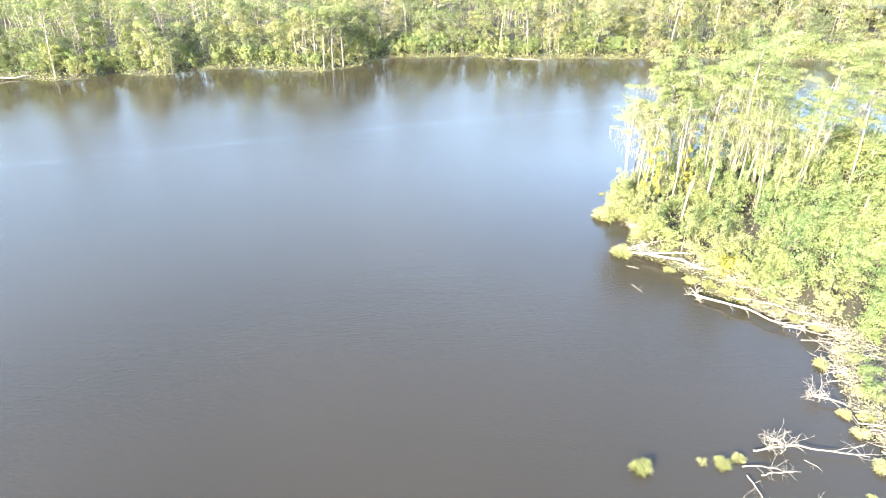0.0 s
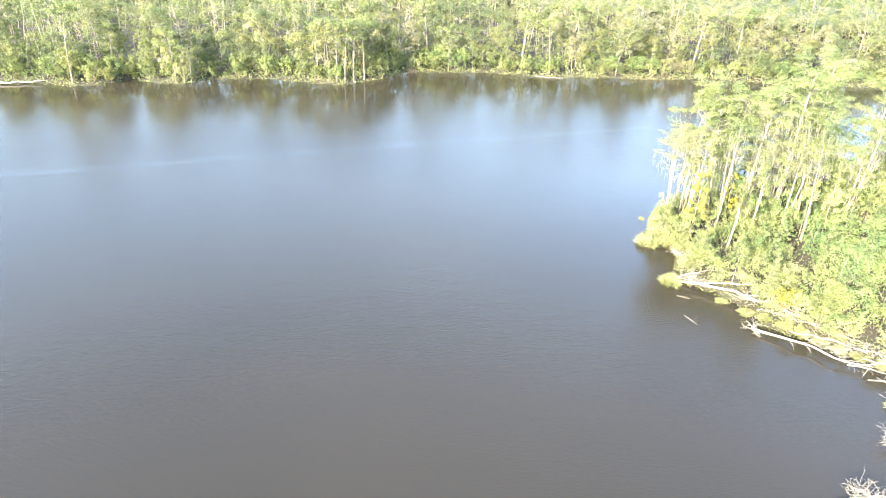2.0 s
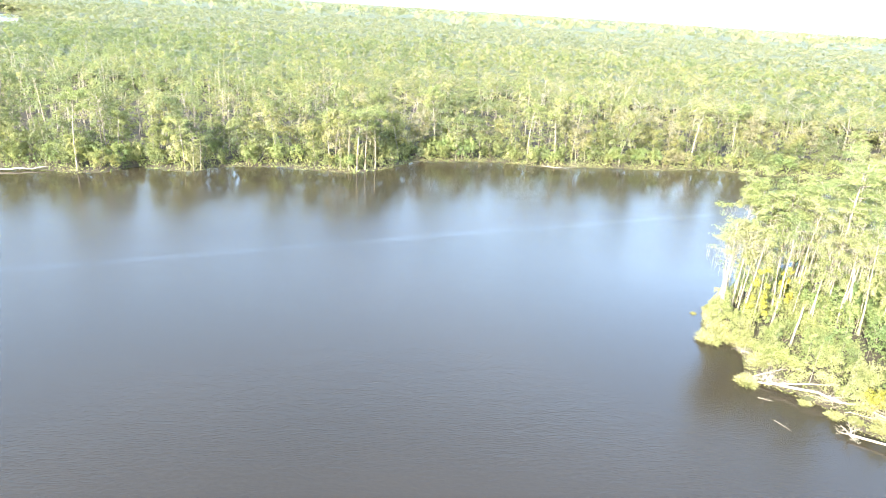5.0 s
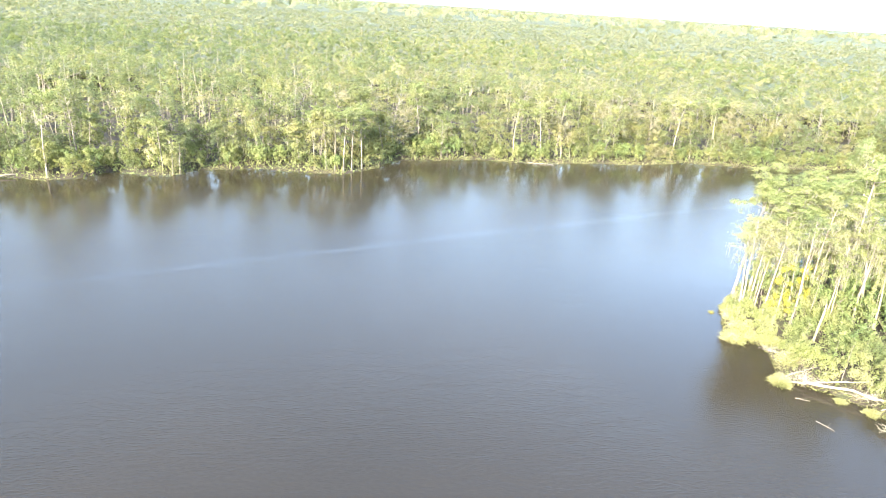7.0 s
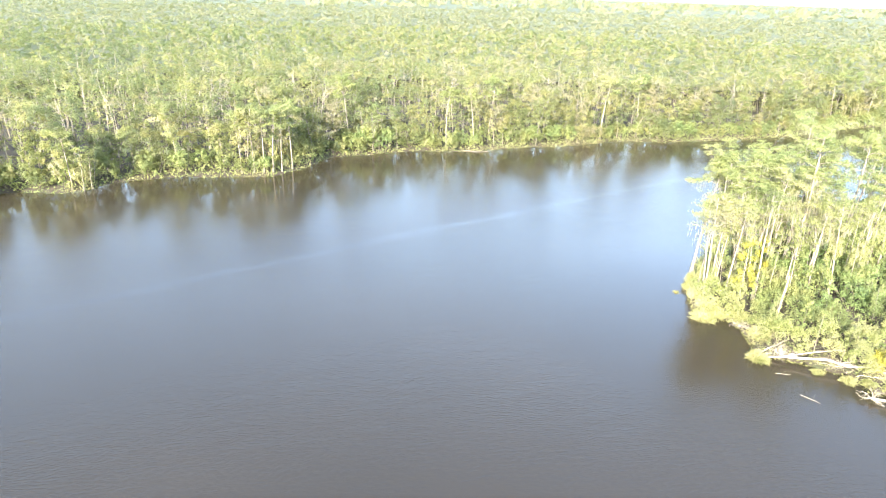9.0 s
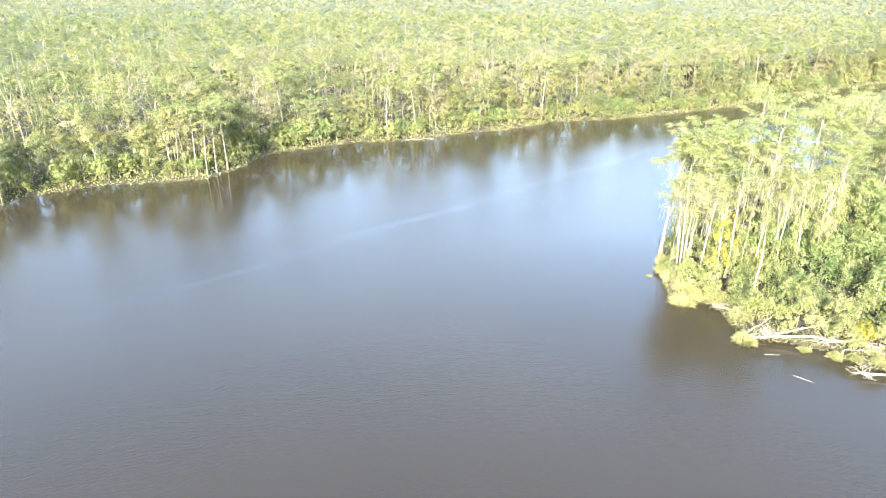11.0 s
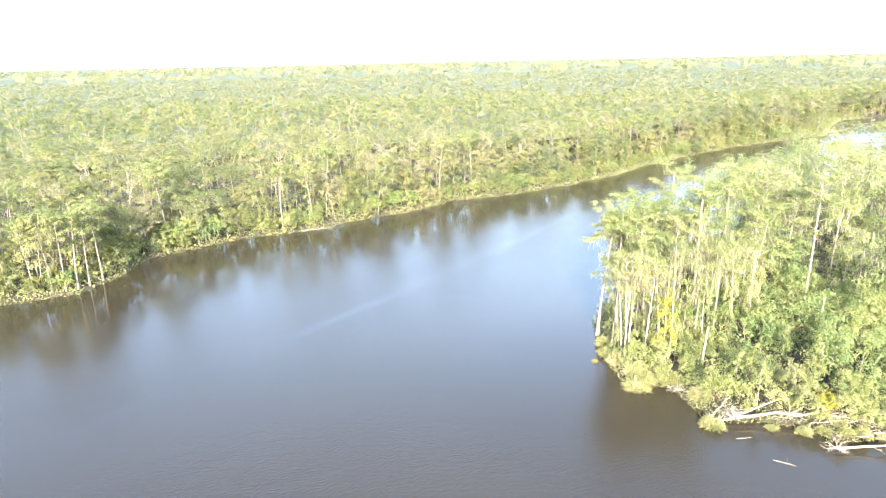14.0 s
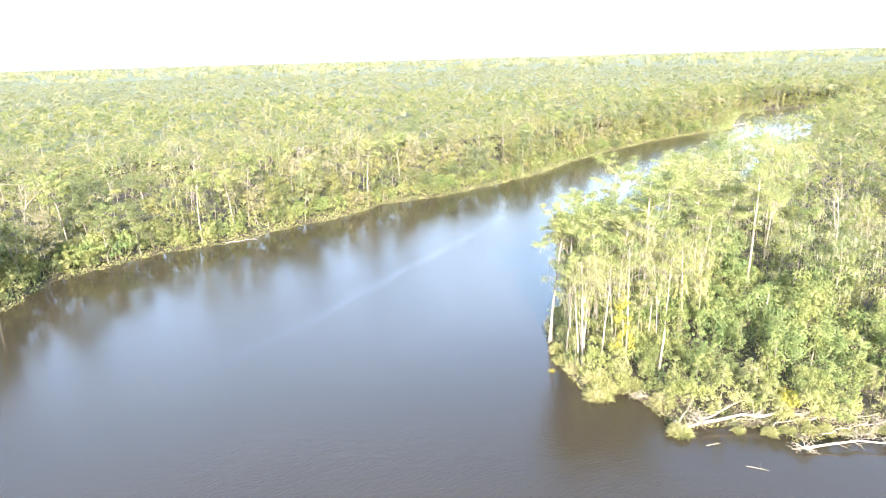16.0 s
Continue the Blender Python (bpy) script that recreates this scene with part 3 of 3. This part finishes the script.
def copies_at(kind, rows, group):
    """rows: x, y, turn, size, height over size."""
    for n, (x, y, turn, s, k) in enumerate(rows):
        z = float(np.maximum(land_height(inland([(x, y)])), -0.08)[0])
        m = place(x, y, z, turn, s, s * k)
        if n:
            copy_thing(kind, m)
        else:
            kind.matrix_basis = m
            tagged(kind, group=group)


def bank_spots(d0, d1, step, seed, x0=-125, x1=290, thin=1.0):
    q = np.random.default_rng(seed)
    xs, ys = np.meshgrid(np.arange(x0, x1, step), np.arange(142, 262, step))
    p = np.stack([xs.ravel(), ys.ravel()], 1) + (q.random((xs.size, 2)) - 0.5) * step * 0.9
    d = inland(p)
    return p[(d > d0) & (d < d1) & (p[:, 1] > 140) & (q.random(len(p)) < thin)]


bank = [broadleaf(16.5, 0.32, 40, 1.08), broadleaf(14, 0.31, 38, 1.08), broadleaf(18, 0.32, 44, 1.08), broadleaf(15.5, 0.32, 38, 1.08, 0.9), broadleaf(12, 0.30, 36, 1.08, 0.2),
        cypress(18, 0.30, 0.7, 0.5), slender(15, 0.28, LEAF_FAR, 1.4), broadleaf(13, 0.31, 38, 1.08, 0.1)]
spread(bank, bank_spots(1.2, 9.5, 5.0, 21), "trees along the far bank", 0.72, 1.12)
bank2 = [broadleaf(18, 0.40, 34, 0.7), broadleaf(20, 0.40, 36, 0.7), broadleaf(17, 0.40, 32, 0.7, 0.9)]
spread(bank2, bank_spots(9.5, 17.5, 8.0, 22), "trees along the far bank", 0.82, 1.15)
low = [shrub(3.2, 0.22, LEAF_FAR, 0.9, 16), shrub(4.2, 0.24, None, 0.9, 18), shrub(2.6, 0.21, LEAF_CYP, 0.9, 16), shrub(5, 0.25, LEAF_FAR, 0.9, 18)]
spread(low, bank_spots(0.3, 4.4, 3.2, 23), "shrubs along the far bank", 0.8, 1.5)

# dead pale trees that stand out on that bank
copies_at(snag(18, 0.04, 20), [(-83, 152, 40, 1.0, 1), (-79, 160, 200, 0.95, 1), (-60, 168, 90, 0.9, 1), (-9, 196, 130, 1.05, 1), (-7, 186, 250, 0.95, 1),
                               (10, 182, 10, 0.62, 1), (30, 196, 300, 1.0, 1), (64, 200, 170, 1.0, 1), (105, 200, 60, 0.95, 1), (150, 206, 220, 1.0, 1), (-30, 184, 20, 1.0, 1)], "dead trees on the far bank")

# bare pale trunks at the tip of the headland
poles = cypress(15.5, 0.26, 0.5, 0.5)
copies_at(poles, [(-22.6, 162.4, 0, 1.0, 1), (-20.4, 161.4, 60, 0.9, 1.05), (-18.4, 161.6, 130, 1.0, 1), (-16.4, 163.0, 200, 0.95, 1), (-14.0, 165.2, 270, 1.0, 1), (-25.4, 162.6, 320, 0.9, 1),
                  (-58.6, 154.4, 20, 0.8, 1), (-56.4, 154.2, 100, 0.6, 1), (-55.0, 154.8, 190, 0.55, 1), (7.4, 180.6, 40, 0.75, 1), (9.2, 181.6, 300, 0.8, 1)], "cypresses on the headland")

# ---- the wooded point ----
tall = [cypress(22, 0.2, 1.5, 1.3), cypress(20, 0.2, 1.4, 1.4), cypress(24, 0.2, 1.6, 1.2), cypress(18, 0.19, 1.3, 1.5), cypress(21, 0.2, 1.5, 1.3)]
copies_at(tall[0], [(45.4, 89.2, 10, 0.91, 1), (61.2, 85.2, 100, 1.02, 1), (66.2, 83.2, 230, 0.9, 1), (73.5, 93.5, 320, 1.02, 1), (90, 96, 40, 0.95, 1)], "cypresses on the point")
copies_at(tall[1], [(45.2, 92.6, 60, 0.98, 1), (51.6, 89.4, 150, 1.0, 1), (57.6, 93.6, 270, 0.98, 1), (80, 97, 10, 1.1, 1), (98, 104, 200, 1.05, 1)], "cypresses on the point")
copies_at(tall[2], [(56.8, 85.2, 0, 1.0, 1), (67.3, 97.2, 80, 0.95, 1), (79.5, 81.2, 190, 0.92, 1), (71.4, 91.9, 300, 0.94, 1), (106, 90, 50, 0.95, 1), (118, 108, 0, 0.95, 1)], "cypresses on the point")
copies_at(tall[3], [(48.2, 86.5, 20, 1.0, 1), (44.0, 86.2, 110, 0.85, 1), (53.2, 94.2, 200, 1.0, 1), (49.6, 92.8, 290, 0.95, 1), (62.5, 98.8, 350, 1.05, 1), (84, 88, 140, 1.05, 1)], "cypresses on the point")
copies_at(tall[4], [(54.0, 87.4, 33, 0.86, 1), (60.0, 90.4, 120, 0.95, 1), (64.6, 91.2, 210, 0.98, 1), (77.2, 88.6, 310, 0.95, 1), (96, 86, 77, 0.95, 1)], "cypresses on the point")


def point_spots(step, seed, keep):
    q = np.random.default_rng(seed)
    xs, ys = np.meshgrid(np.arange(38, 135, step), np.arange(34, 135, step))
    p = np.stack([xs.ravel(), ys.ravel()], 1) + (q.random((xs.size, 2)) - 0.5) * step * 0.9
    d = inland(p)
    return p[(p[:, 1] < 135) & (d > 0.6) & keep(p, d)]


thin = [slender(9, 0.15, LEAF_LIME_SUN, 1.2), slender(8, 0.14, LEAF_LIME_SUN, 1.2), slender(11, 0.15, LEAF_CYP, 1.2), slender(7.5, 0.14, LEAF_SHRUB, 1.3)]
spread(thin, point_spots(3.2, 31, lambda p, d: (p[:, 1] > 80 - 0.12 * (p[:, 0] - 40)) & (p[:, 0] < 72)), "young trees on the point", 0.8, 1.15)
sapling = [slender(5.2, 0.13, LEAF_SHRUB, 1.1), slender(6.4, 0.14, LEAF_CYP, 1.1), slender(4.4, 0.13, LEAF_SHRUB, 1.1)]
spread(sapling, point_spots(3.7, 36, lambda p, d: (d > 2.0) & (p[:, 1] < 84) & (p[:, 0] < 92) & (p[:, 1] > 50)), "saplings on the point", 0.75, 1.2)
pole = [cypress(16, 0.16, 0.55, 1.2), cypress(14.5, 0.16, 0.5, 1.3), cypress(17.5, 0.16, 0.55, 1.2)]
spread(pole, point_spots(3.7, 35, lambda p, d: (p[:, 1] > 81 - 0.1 * (p[:, 0] - 40)) & (p[:, 0] < 66)), "thin cypresses on the point", 0.8, 1.1)
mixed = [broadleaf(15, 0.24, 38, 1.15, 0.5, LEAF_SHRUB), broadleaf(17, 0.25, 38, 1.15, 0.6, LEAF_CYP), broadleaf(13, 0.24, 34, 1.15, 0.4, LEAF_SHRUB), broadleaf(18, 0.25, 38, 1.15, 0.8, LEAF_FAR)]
spread(mixed, point_spots(7.2, 32, lambda p, d: ((p[:, 0] > 78) & (p[:, 1] > 52)) | ((p[:, 0] > 70) & (d < 9) & (p[:, 1] > 90))), "leafy trees on the point", 0.75, 1.15)
# tall leafy trees on the north side of the point, over the far reach of the river
leafy = [broadleaf(24, 0.24, 64, 1.5, 0.25, LEAF_CYP), broadleaf(22, 0.24, 58, 1.5, 0.4, LEAF_SHRUB)]
for kind in leafy:
    tagged(kind, "tall spreading leafy tree with broad yellow-green crown", "tree")
copies_at(leafy[0], [(98.5, 99.4, 0, 1.05, 1), (115, 100.6, 80, 1.0, 1), (88, 92, 160, 1.0, 1), (131, 104, 250, 0.95, 1), (108, 91, 310, 0.95, 1)], "tall leafy trees on the point")
copies_at(leafy[1], [(104, 106, 30, 1.0, 1), (121, 95, 120, 1.0, 1), (126, 112, 200, 0.95, 1), (144, 108, 290, 0.95, 1), (93, 103, 10, 0.9, 1), (138, 117, 60, 0.95, 1)], "tall leafy trees on the point")
shrubs = [shrub(4.6, 0.15, None, 1.05, 34), shrub(5.6, 0.16, None, 1.05, 38), shrub(3.6, 0.145, LEAF_CYP, 1.1, 30), shrub(6.4, 0.165, None, 1.05, 42), shrub(4.2, 0.15, LEAF_SHRUB, 1.05, 32)]
spread(shrubs, point_spots(3.9, 33, lambda p, d: (d > 1.5) & (p[:, 0] > 56 - 0.15 * (p[:, 1] - 60)) & (p[:, 0] < 88) & (p[:, 1] > 48)), "shrubs on the point", 0.75, 1.3)
# shrubs of the sunward tip; their paler leaf colour stands in for sunlight
pale = [shrub(4.0, 0.14, LEAF_LIME_SUN, 1.3, 32), shrub(3.2, 0.13, LEAF_LIME_SUN, 1.3, 28), shrub(4.8, 0.14, LEAF_CYP, 1.3, 34)]
for kind in pale:
    tagged(kind, "leafy shrub at the tip, sunlight painted into its pale yellow-green leaves", "shrub")
spread(pale, point_spots(2.9, 37, lambda p, d: (d > 1.2) & (p[:, 0] <= 56 - 0.15 * (p[:, 1] - 60)) & (p[:, 1] > 48)), "pale shrubs on the point", 0.75, 1.25)
edge = [shrub(2.2, 0.11, LEAF_CYP, 1.4, 18), shrub(2.8, 0.12, LEAF_SHRUB, 1.4, 18), shrub(1.8, 0.10, LEAF_GRASS, 1.5, 16)]
spread(edge, point_spots(2.4, 34, lambda p, d: (d < 2.4) & (p[:, 0] < 72)), "low shrubs at the edge of the point", 0.7, 1.2)
gold = shrub(3.2, 0.16, LEAF_YELLOW, 1.2, 18)
tagged(gold, "bright yellow leafy shrub among the green ones", "shrub")
copies_at(gold, [(48.4, 60.9, 0, 0.95, 1.1), (50.5, 62.4, 80, 0.75, 1.0)], "yellow shrubs on the point")
golden = slender(10.5, 0.2, LEAF_YELLOW, 1.3)
tagged(golden, "slender young tree with bright yellow leaves", "tree")
copies_at(golden, [(43.4, 79.4, 0, 1.0, 1.0), (49.5, 83.4, 70, 0.85, 1.0)], "yellow young trees on the point")
stub = new("broken_trunk")
g = Geo()
b = limb((0, 0, -0.3), (0.05, 0, 1), 6.2, 0.05, 5)
g.add(*tube(b, [0.2, 0.16, 0.14, 0.13, 0.08], 7))
part("trunk", g, DEAD, stub, "", True)
tagged(stub, "broken bleached trunk standing among shrubs", "tree trunk")
copies_at(stub, [(47.8, 76.6, 0, 1.0, 1.0), (57.5, 66.5, 90, 0.8, 1.0), (62, 64, 30, 0.7, 1.0), (70.5, 74, 0, 0.9, 1.1)], "broken trunks on the point")
copies_at(snag(16, 0.05, 16), [(96, 75, 0, 1.0, 1), (100, 75.5, 100, 0.9, 1), (62.2, 88.4, 200, 0.95, 1), (69.5, 86.5, 290, 0.9, 1)], "dead trees on the point")

# a mossy snag that leans out over the water from the tip
lean = new("leaning_snag")
g, ms = Geo(), Geo()
b = limb((0, 0, -0.5), (-0.05, 0.03, 1), 9.5, 0.1, 7)
g.add(*tube(b, 0.075 * np.linspace(1.2, 0.3, 7), 6))
for f, L in ((0.42, 1.5), (0.55, 1.9), (0.68, 1.4), (0.82, 1.5), (0.95, 1.0)):
    for a in (2.7, 3.6, 1.0):
        c = limb(on(b, f), (math.cos(a), math.sin(a), 0.05), L * (0.3 + 0.4 * rng.random()), 0.6, 4)
        g.add(*tube(c, 0.03 * np.linspace(1, 0.3, 4), 4))
        for e in (0.6, 1.0):
            strands(ms, on(c, e), 3, 0.55, 0.15, 0.025)
part("trunk", g, BARK_DARK, lean, "", True)
part("hanging_moss", ms, MOSS, lean, "thick pale hanging moss", kind="stuff")
tagged(lean, "bleached snag draped in pale moss leaning over the water", "tree")
lean.matrix_basis = place(48.4, 91.4, 0.2, 0)

# ---- bushes that stand in the water ----
dome = tussock(1.6, 1.9, 1100)
copies_at(dome, [(37.5, 78.2, 0, 1.05, 0.95), (41.4, 71.9, 70, 0.95, 0.9), (37.7, 67.6, 130, 0.85, 0.95), (41.9, 76.4, 200, 0.95, 0.9), (40.6, 84.2, 280, 0.95, 1.0),
                 (39.6, 80.6, 20, 0.85, 0.9), (43.6, 89.6, 160, 0.8, 1.0), (39.6, 78.6, 310, 0.9, 0.9), (41.6, 87.2, 90, 0.8, 0.9)], "bushes in the water by the point")
sedge = tussock(1.05, 1.4, 700)
copies_at(sedge, [(31.6, 31.7, 0, 0.9, 0.95), (38.3, 32.4, 60, 0.8, 0.9), (39.8, 33.0, 150, 0.65, 0.9), (52.6, 45.6, 220, 0.85, 1.1), (55.4, 47.8, 10, 0.8, 1.0), (51.3, 38.6, 100, 0.7, 1.0),
                  (54.0, 41.4, 190, 0.75, 1.0), (52.9, 38.0, 270, 0.8, 1.0), (51.5, 36.2, 330, 0.85, 1.0), (51.2, 32.4, 40, 0.9, 1.0), (48.8, 29.4, 80, 0.45, 0.8)], "grassy clumps in the shallows")
tagged(sedge, "yellow-green grass clump standing in shallow water", "bush")
verge = tussock(1.2, 1.25, 700)
tagged(verge, "pale dry marsh grass among the driftwood on the bank", "grass")
copies_at(verge, [(44.65, 61.15, 0, 0.9, 0.9), (46.25, 59.95, 70, 0.8, 1.0), (47.85, 58.35, 150, 0.95, 0.9), (49.25, 57.15, 220, 0.9, 1.0), (50.65, 55.75, 300, 0.95, 0.9), (52.05, 54.55, 20, 0.9, 1.0),
                  (53.65, 53.35, 110, 0.95, 0.9), (55.25, 51.95, 200, 0.9, 1.0), (57.05, 50.55, 280, 0.9, 0.9), (48.65, 59.75, 40, 0.8, 1.1), (52.85, 56.35, 250, 0.8, 1.1), (42.65, 63.55, 330, 0.8, 0.9),
                  (55.85, 46.15, 10, 0.8, 1.0), (55.05, 40.55, 90, 0.9, 1.0), (54.65, 36.55, 180, 0.9, 1.0), (54.45, 31.75, 260, 0.9, 1.0)], "grass clumps on the bank")
lily = tussock(0.62, 0.5, 160, LEAF_YELLOW)
tagged(lily, "small bright yellow-green bush afloat off the point", "bush")
copies_at(lily, [(38.6, 86.5, 0, 1.0, 1.0)], "floating bush")
dry = tussock(0.6, 0.7, 90, LEAF_GRASS)
tagged(dry, "small withered tuft standing in the water", "bush")
copies_at(dry, [(36.65, 32.55, 0, 1.0, 1.0)], "withered tuft")


# ---- fallen timber ----
def driftwood(name, label, a, b, r, twigs=6, roots=0, sag=0.15, spread_len=1.4, cat="log"):
    """A fallen trunk from a to b, with broken branches and, where it has one, its root fan at a."""
    ob = new(name)
    a, b = np.array(a, float), np.array(b, float)
    L = np.linalg.norm(b - a)
    t = np.linspace(0, 1, 8)[:, None]
    pts = a + (b - a) * t + np.sin(t * math.pi) * [0, 0, sag] + rng.normal(size=(8, 3)) * [0.02 * L, 0.02 * L, 0.008 * L]
    o = pts[0].copy()
    g = Geo()
    g.add(*tube(pts - o, r * np.linspace(1.1, 0.45, 8), 8))
    trunk = part("trunk", g, DEAD, ob, "", True)
    if twigs:
        for i in range(twigs):
            g = Geo()
            f = 0.3 + 0.7 * rng.random()
            d = unit(b - a) * 0.9 + rng.normal(size=3) * [0.8, 0.8, 0.35] + [0, 0, 0.25]
            c = limb(on(pts, f) - o, d, spread_len * (0.5 + rng.random()), 0.4, 4)
            c[:, 2] = np.maximum(c[:, 2], 0.05 - o[2])
            g.add(*tube(c, r * 0.24 * np.linspace(1, 0.3, 4), 5))
            for k in range(3):
                e = limb(on(c, 0.3 + 0.25 * k), d + rng.normal(size=3) * 0.7, spread_len * 0.55, 0.5, 3)
                e[:, 2] = np.maximum(e[:, 2], 0.05 - o[2])
                g.add(*tube(e, r * 0.11 * np.linspace(1, 0.3, 3), 3))
            part("branch", g, DEAD, trunk, "", True)
    if roots:
        for i in range(roots):
            g = Geo()
            d = -unit(b - a) * 0.4 + rng.normal(size=3) * [1, 1, 0.7] + [0, 0, 0.6]
            c = limb(np.zeros(3), d, spread_len * (0.6 + 0.7 * rng.random()), 0.7, 6)
            c[:, 2] = np.maximum(c[:, 2], -0.3 - o[2])
            g.add(*tube(c, max(0.03, r * 0.30) * np.linspace(1, 0.3, 6), 5))
            for k in range(5):
                e = limb(on(c, 0.25 + 0.15 * k), unit(d) + rng.normal(size=3) * 0.7, spread_len * 0.5 * (0.6 + 0.6 * rng.random()), 0.7, 4)
                g.add(*tube(e, 0.018 * np.linspace(1, 0.5, 4), 4))
                for q in range(3):
                    w = limb(on(e, 0.35 + 0.3 * q), unit(d) + rng.normal(size=3) * 0.9, spread_len * 0.22, 0.8, 3)
                    g.add(*tube(w, 0.012 * np.linspace(1, 0.6, 3), 3))
            part("root", g, DEAD, trunk, "", True)
    ob.matrix_basis = pose(*o)
    return tagged(ob, label, cat)


driftwood("fallen_tree", "long bleached fallen tree lying along the bank", (40.2, 66.4, 0.7), (53.0, 57.6, 1.3), 0.165, 22, 7, 0.3, 1.9)
driftwood("fallen_tree", "bleached forked log lying on the bank", (38.6, 67.4, 0.3), (47.8, 64.9, 1.6), 0.13, 7, 4, 0.2, 1.3)
driftwood("dead_branch", "bleached limb propped on the bank", (38.4, 68.4, 0.3), (43.2, 69.2, 1.3), 0.1, 5, 0, 0.1, 1.2, "branch")
driftwood("fallen_tree", "bleached fallen trunk with its end in the water", (43.6, 57.7, 0.35), (53.0, 50.8, 0.8), 0.14, 18, 7, 0.1, 1.5)
driftwood("fallen_tree", "bleached tree with tangled upturned roots in the shallows", (44.2, 34.2, 0.6), (50.4, 33.4, 0.35), 0.07, 5, 9, 0.1, 2.3)
driftwood("dead_branch", "bleached branch lying in the shallows", (41.2, 33.8, 0.25), (44.0, 34.2, 0.45), 0.07, 4, 0, 0.05, 0.8, "branch")
driftwood("uprooted_stump", "bleached upturned root stump in the shallows", (49.4, 40.5, 0.5), (51.8, 39.6, 0.4), 0.09, 4, 9, 0.1, 1.6, "stump")
for a, b, r in (((51.45, 51.75, 0.25), (56.85, 49.15, 0.7), 0.09), ((52.25, 49.55, 0.2), (56.85, 48.35, 0.5), 0.08), ((51.85, 42.95, 0.15), (56.85, 42.85, 0.4), 0.08),
                ((53.45, 44.35, 0.2), (56.65, 43.35, 0.6), 0.07), ((52.25, 45.85, 1.4), (51.95, 42.75, 0.1), 0.05), ((39.85, 32.15, 0.2), (42.45, 31.95, 0.25), 0.09),
                ((40.85, 31.35, 0.15), (43.85, 31.55, 0.3), 0.08), ((39.85, 31.15, 0.2), (40.25, 28.35, 0.1), 0.08), ((47.65, 57.15, 0.5), (52.85, 54.55, 0.9), 0.07),
                ((48.65, 59.75, 0.8), (54.65, 54.75, 1.0), 0.09), ((50.25, 56.35, 0.6), (55.85, 52.55, 0.9), 0.08), ((53.45, 52.75, 0.5), (57.45, 49.75, 0.8), 0.1),
                ((54.25, 47.35, 0.4), (58.05, 47.15, 0.8), 0.08), ((51.65, 37.35, 0.3), (54.85, 36.15, 0.7), 0.09), ((51.85, 33.95, 0.3), (54.85, 32.15, 0.6), 0.12), ((45.85, 61.55, 0.5), (51.25, 57.75, 1.0), 0.07)):
    driftwood("dead_branch", "bleached dead branch lying at the water's edge", a, b, r * 0.62, 8, 0, 0.1, 1.1, "branch")


def brush(x, y, z, size, n=70):
    """A heap of dead twigs washed against the bank."""
    ob = new("brush_pile")
    g = Geo()
    for i in range(n):
        p = rng.normal(size=3) * [size, size * 0.6, 0.18] + [0, 0, 0.25]
        d = unit(rng.normal(size=3) * [1, 0.7, 0.3]) * 0.5 * size * (0.6 + rng.random())
        m = p + rng.normal(size=3) * 0.08
        pts = np.array([p - d, m, p + d])
        pts[:, 2] = np.maximum(pts[:, 2], -0.1)
        g.add(*tube(pts, 0.02 * (0.6 + 0.9 * rng.random()) * np.array([1.2, 1.0, 0.4]), 3))
    part("twig_tangle", g, DEAD, ob, "", True, "stuff")
    ob.matrix_basis = pose(x, y, z, 0, 0, -40)
    return tagged(ob, "heap of pale dead twigs washed against the bank", "driftwood", "twig heaps along the bank")


for x, y, z, k in ((48.85, 61.15, 0.7, 1.2), (51.85, 57.55, 0.7, 1.4), (54.65, 53.75, 0.6, 1.4), (56.85, 50.35, 0.5, 1.3), (57.65, 47.35, 0.4, 1.1), (54.85, 43.75, 0.2, 1.0),
                   (53.85, 38.95, 0.2, 1.0), (53.25, 34.75, 0.2, 1.1), (41.45, 67.35, 0.4, 0.8), (45.05, 63.75, 0.5, 1.0), (51.05, 54.35, 0.3, 1.0), (41.05, 74.55, 0.3, 0.8), (52.85, 30.55, 0.2, 1.0),
                   (55.4, 47.4, 0.3, 1.5), (56.2, 44.6, 0.3, 1.5), (54.6, 44.0, 0.15, 1.2), (55.6, 40.6, 0.3, 1.4), (53.6, 36.4, 0.2, 1.2), (57.4, 49.6, 0.5, 1.5)):
    brush(x, y, z, k)
for a, b in (((37.25, 60.05, 0.03), (38.15, 58.15, 0.05)), ((37.65, 64.45, 0.03), (39.05, 63.75, 0.04)), ((45.25, 33.15, 0.02), (46.05, 32.35, 0.03)), ((43.85, 28.95, 0.02), (44.85, 29.35, 0.03))):
    driftwood("floating_stick", "bleached stick floating on the brown water", a, b, 0.035, 2, 0, 0.02, 0.5, "stick")
driftwood("fallen_log", "grey log lying along the far bank", (-97.5, 144.6, 0.3), (-87, 148.4, 0.5), 0.25, 4, 0, 0.1, 1.5)
driftwood("fallen_log", "dark log lying off the far bank", (31, 179.4, 0.1), (38.8, 177.2, 0.12), 0.1, 3, 0, 0.05, 1.2)
driftwood("fallen_log", "bleached fallen tree lying out in the river", (320, 207.0, 0.3), (338, 206.0, 0.7), 0.4, 10, 4, 0.2, 3)
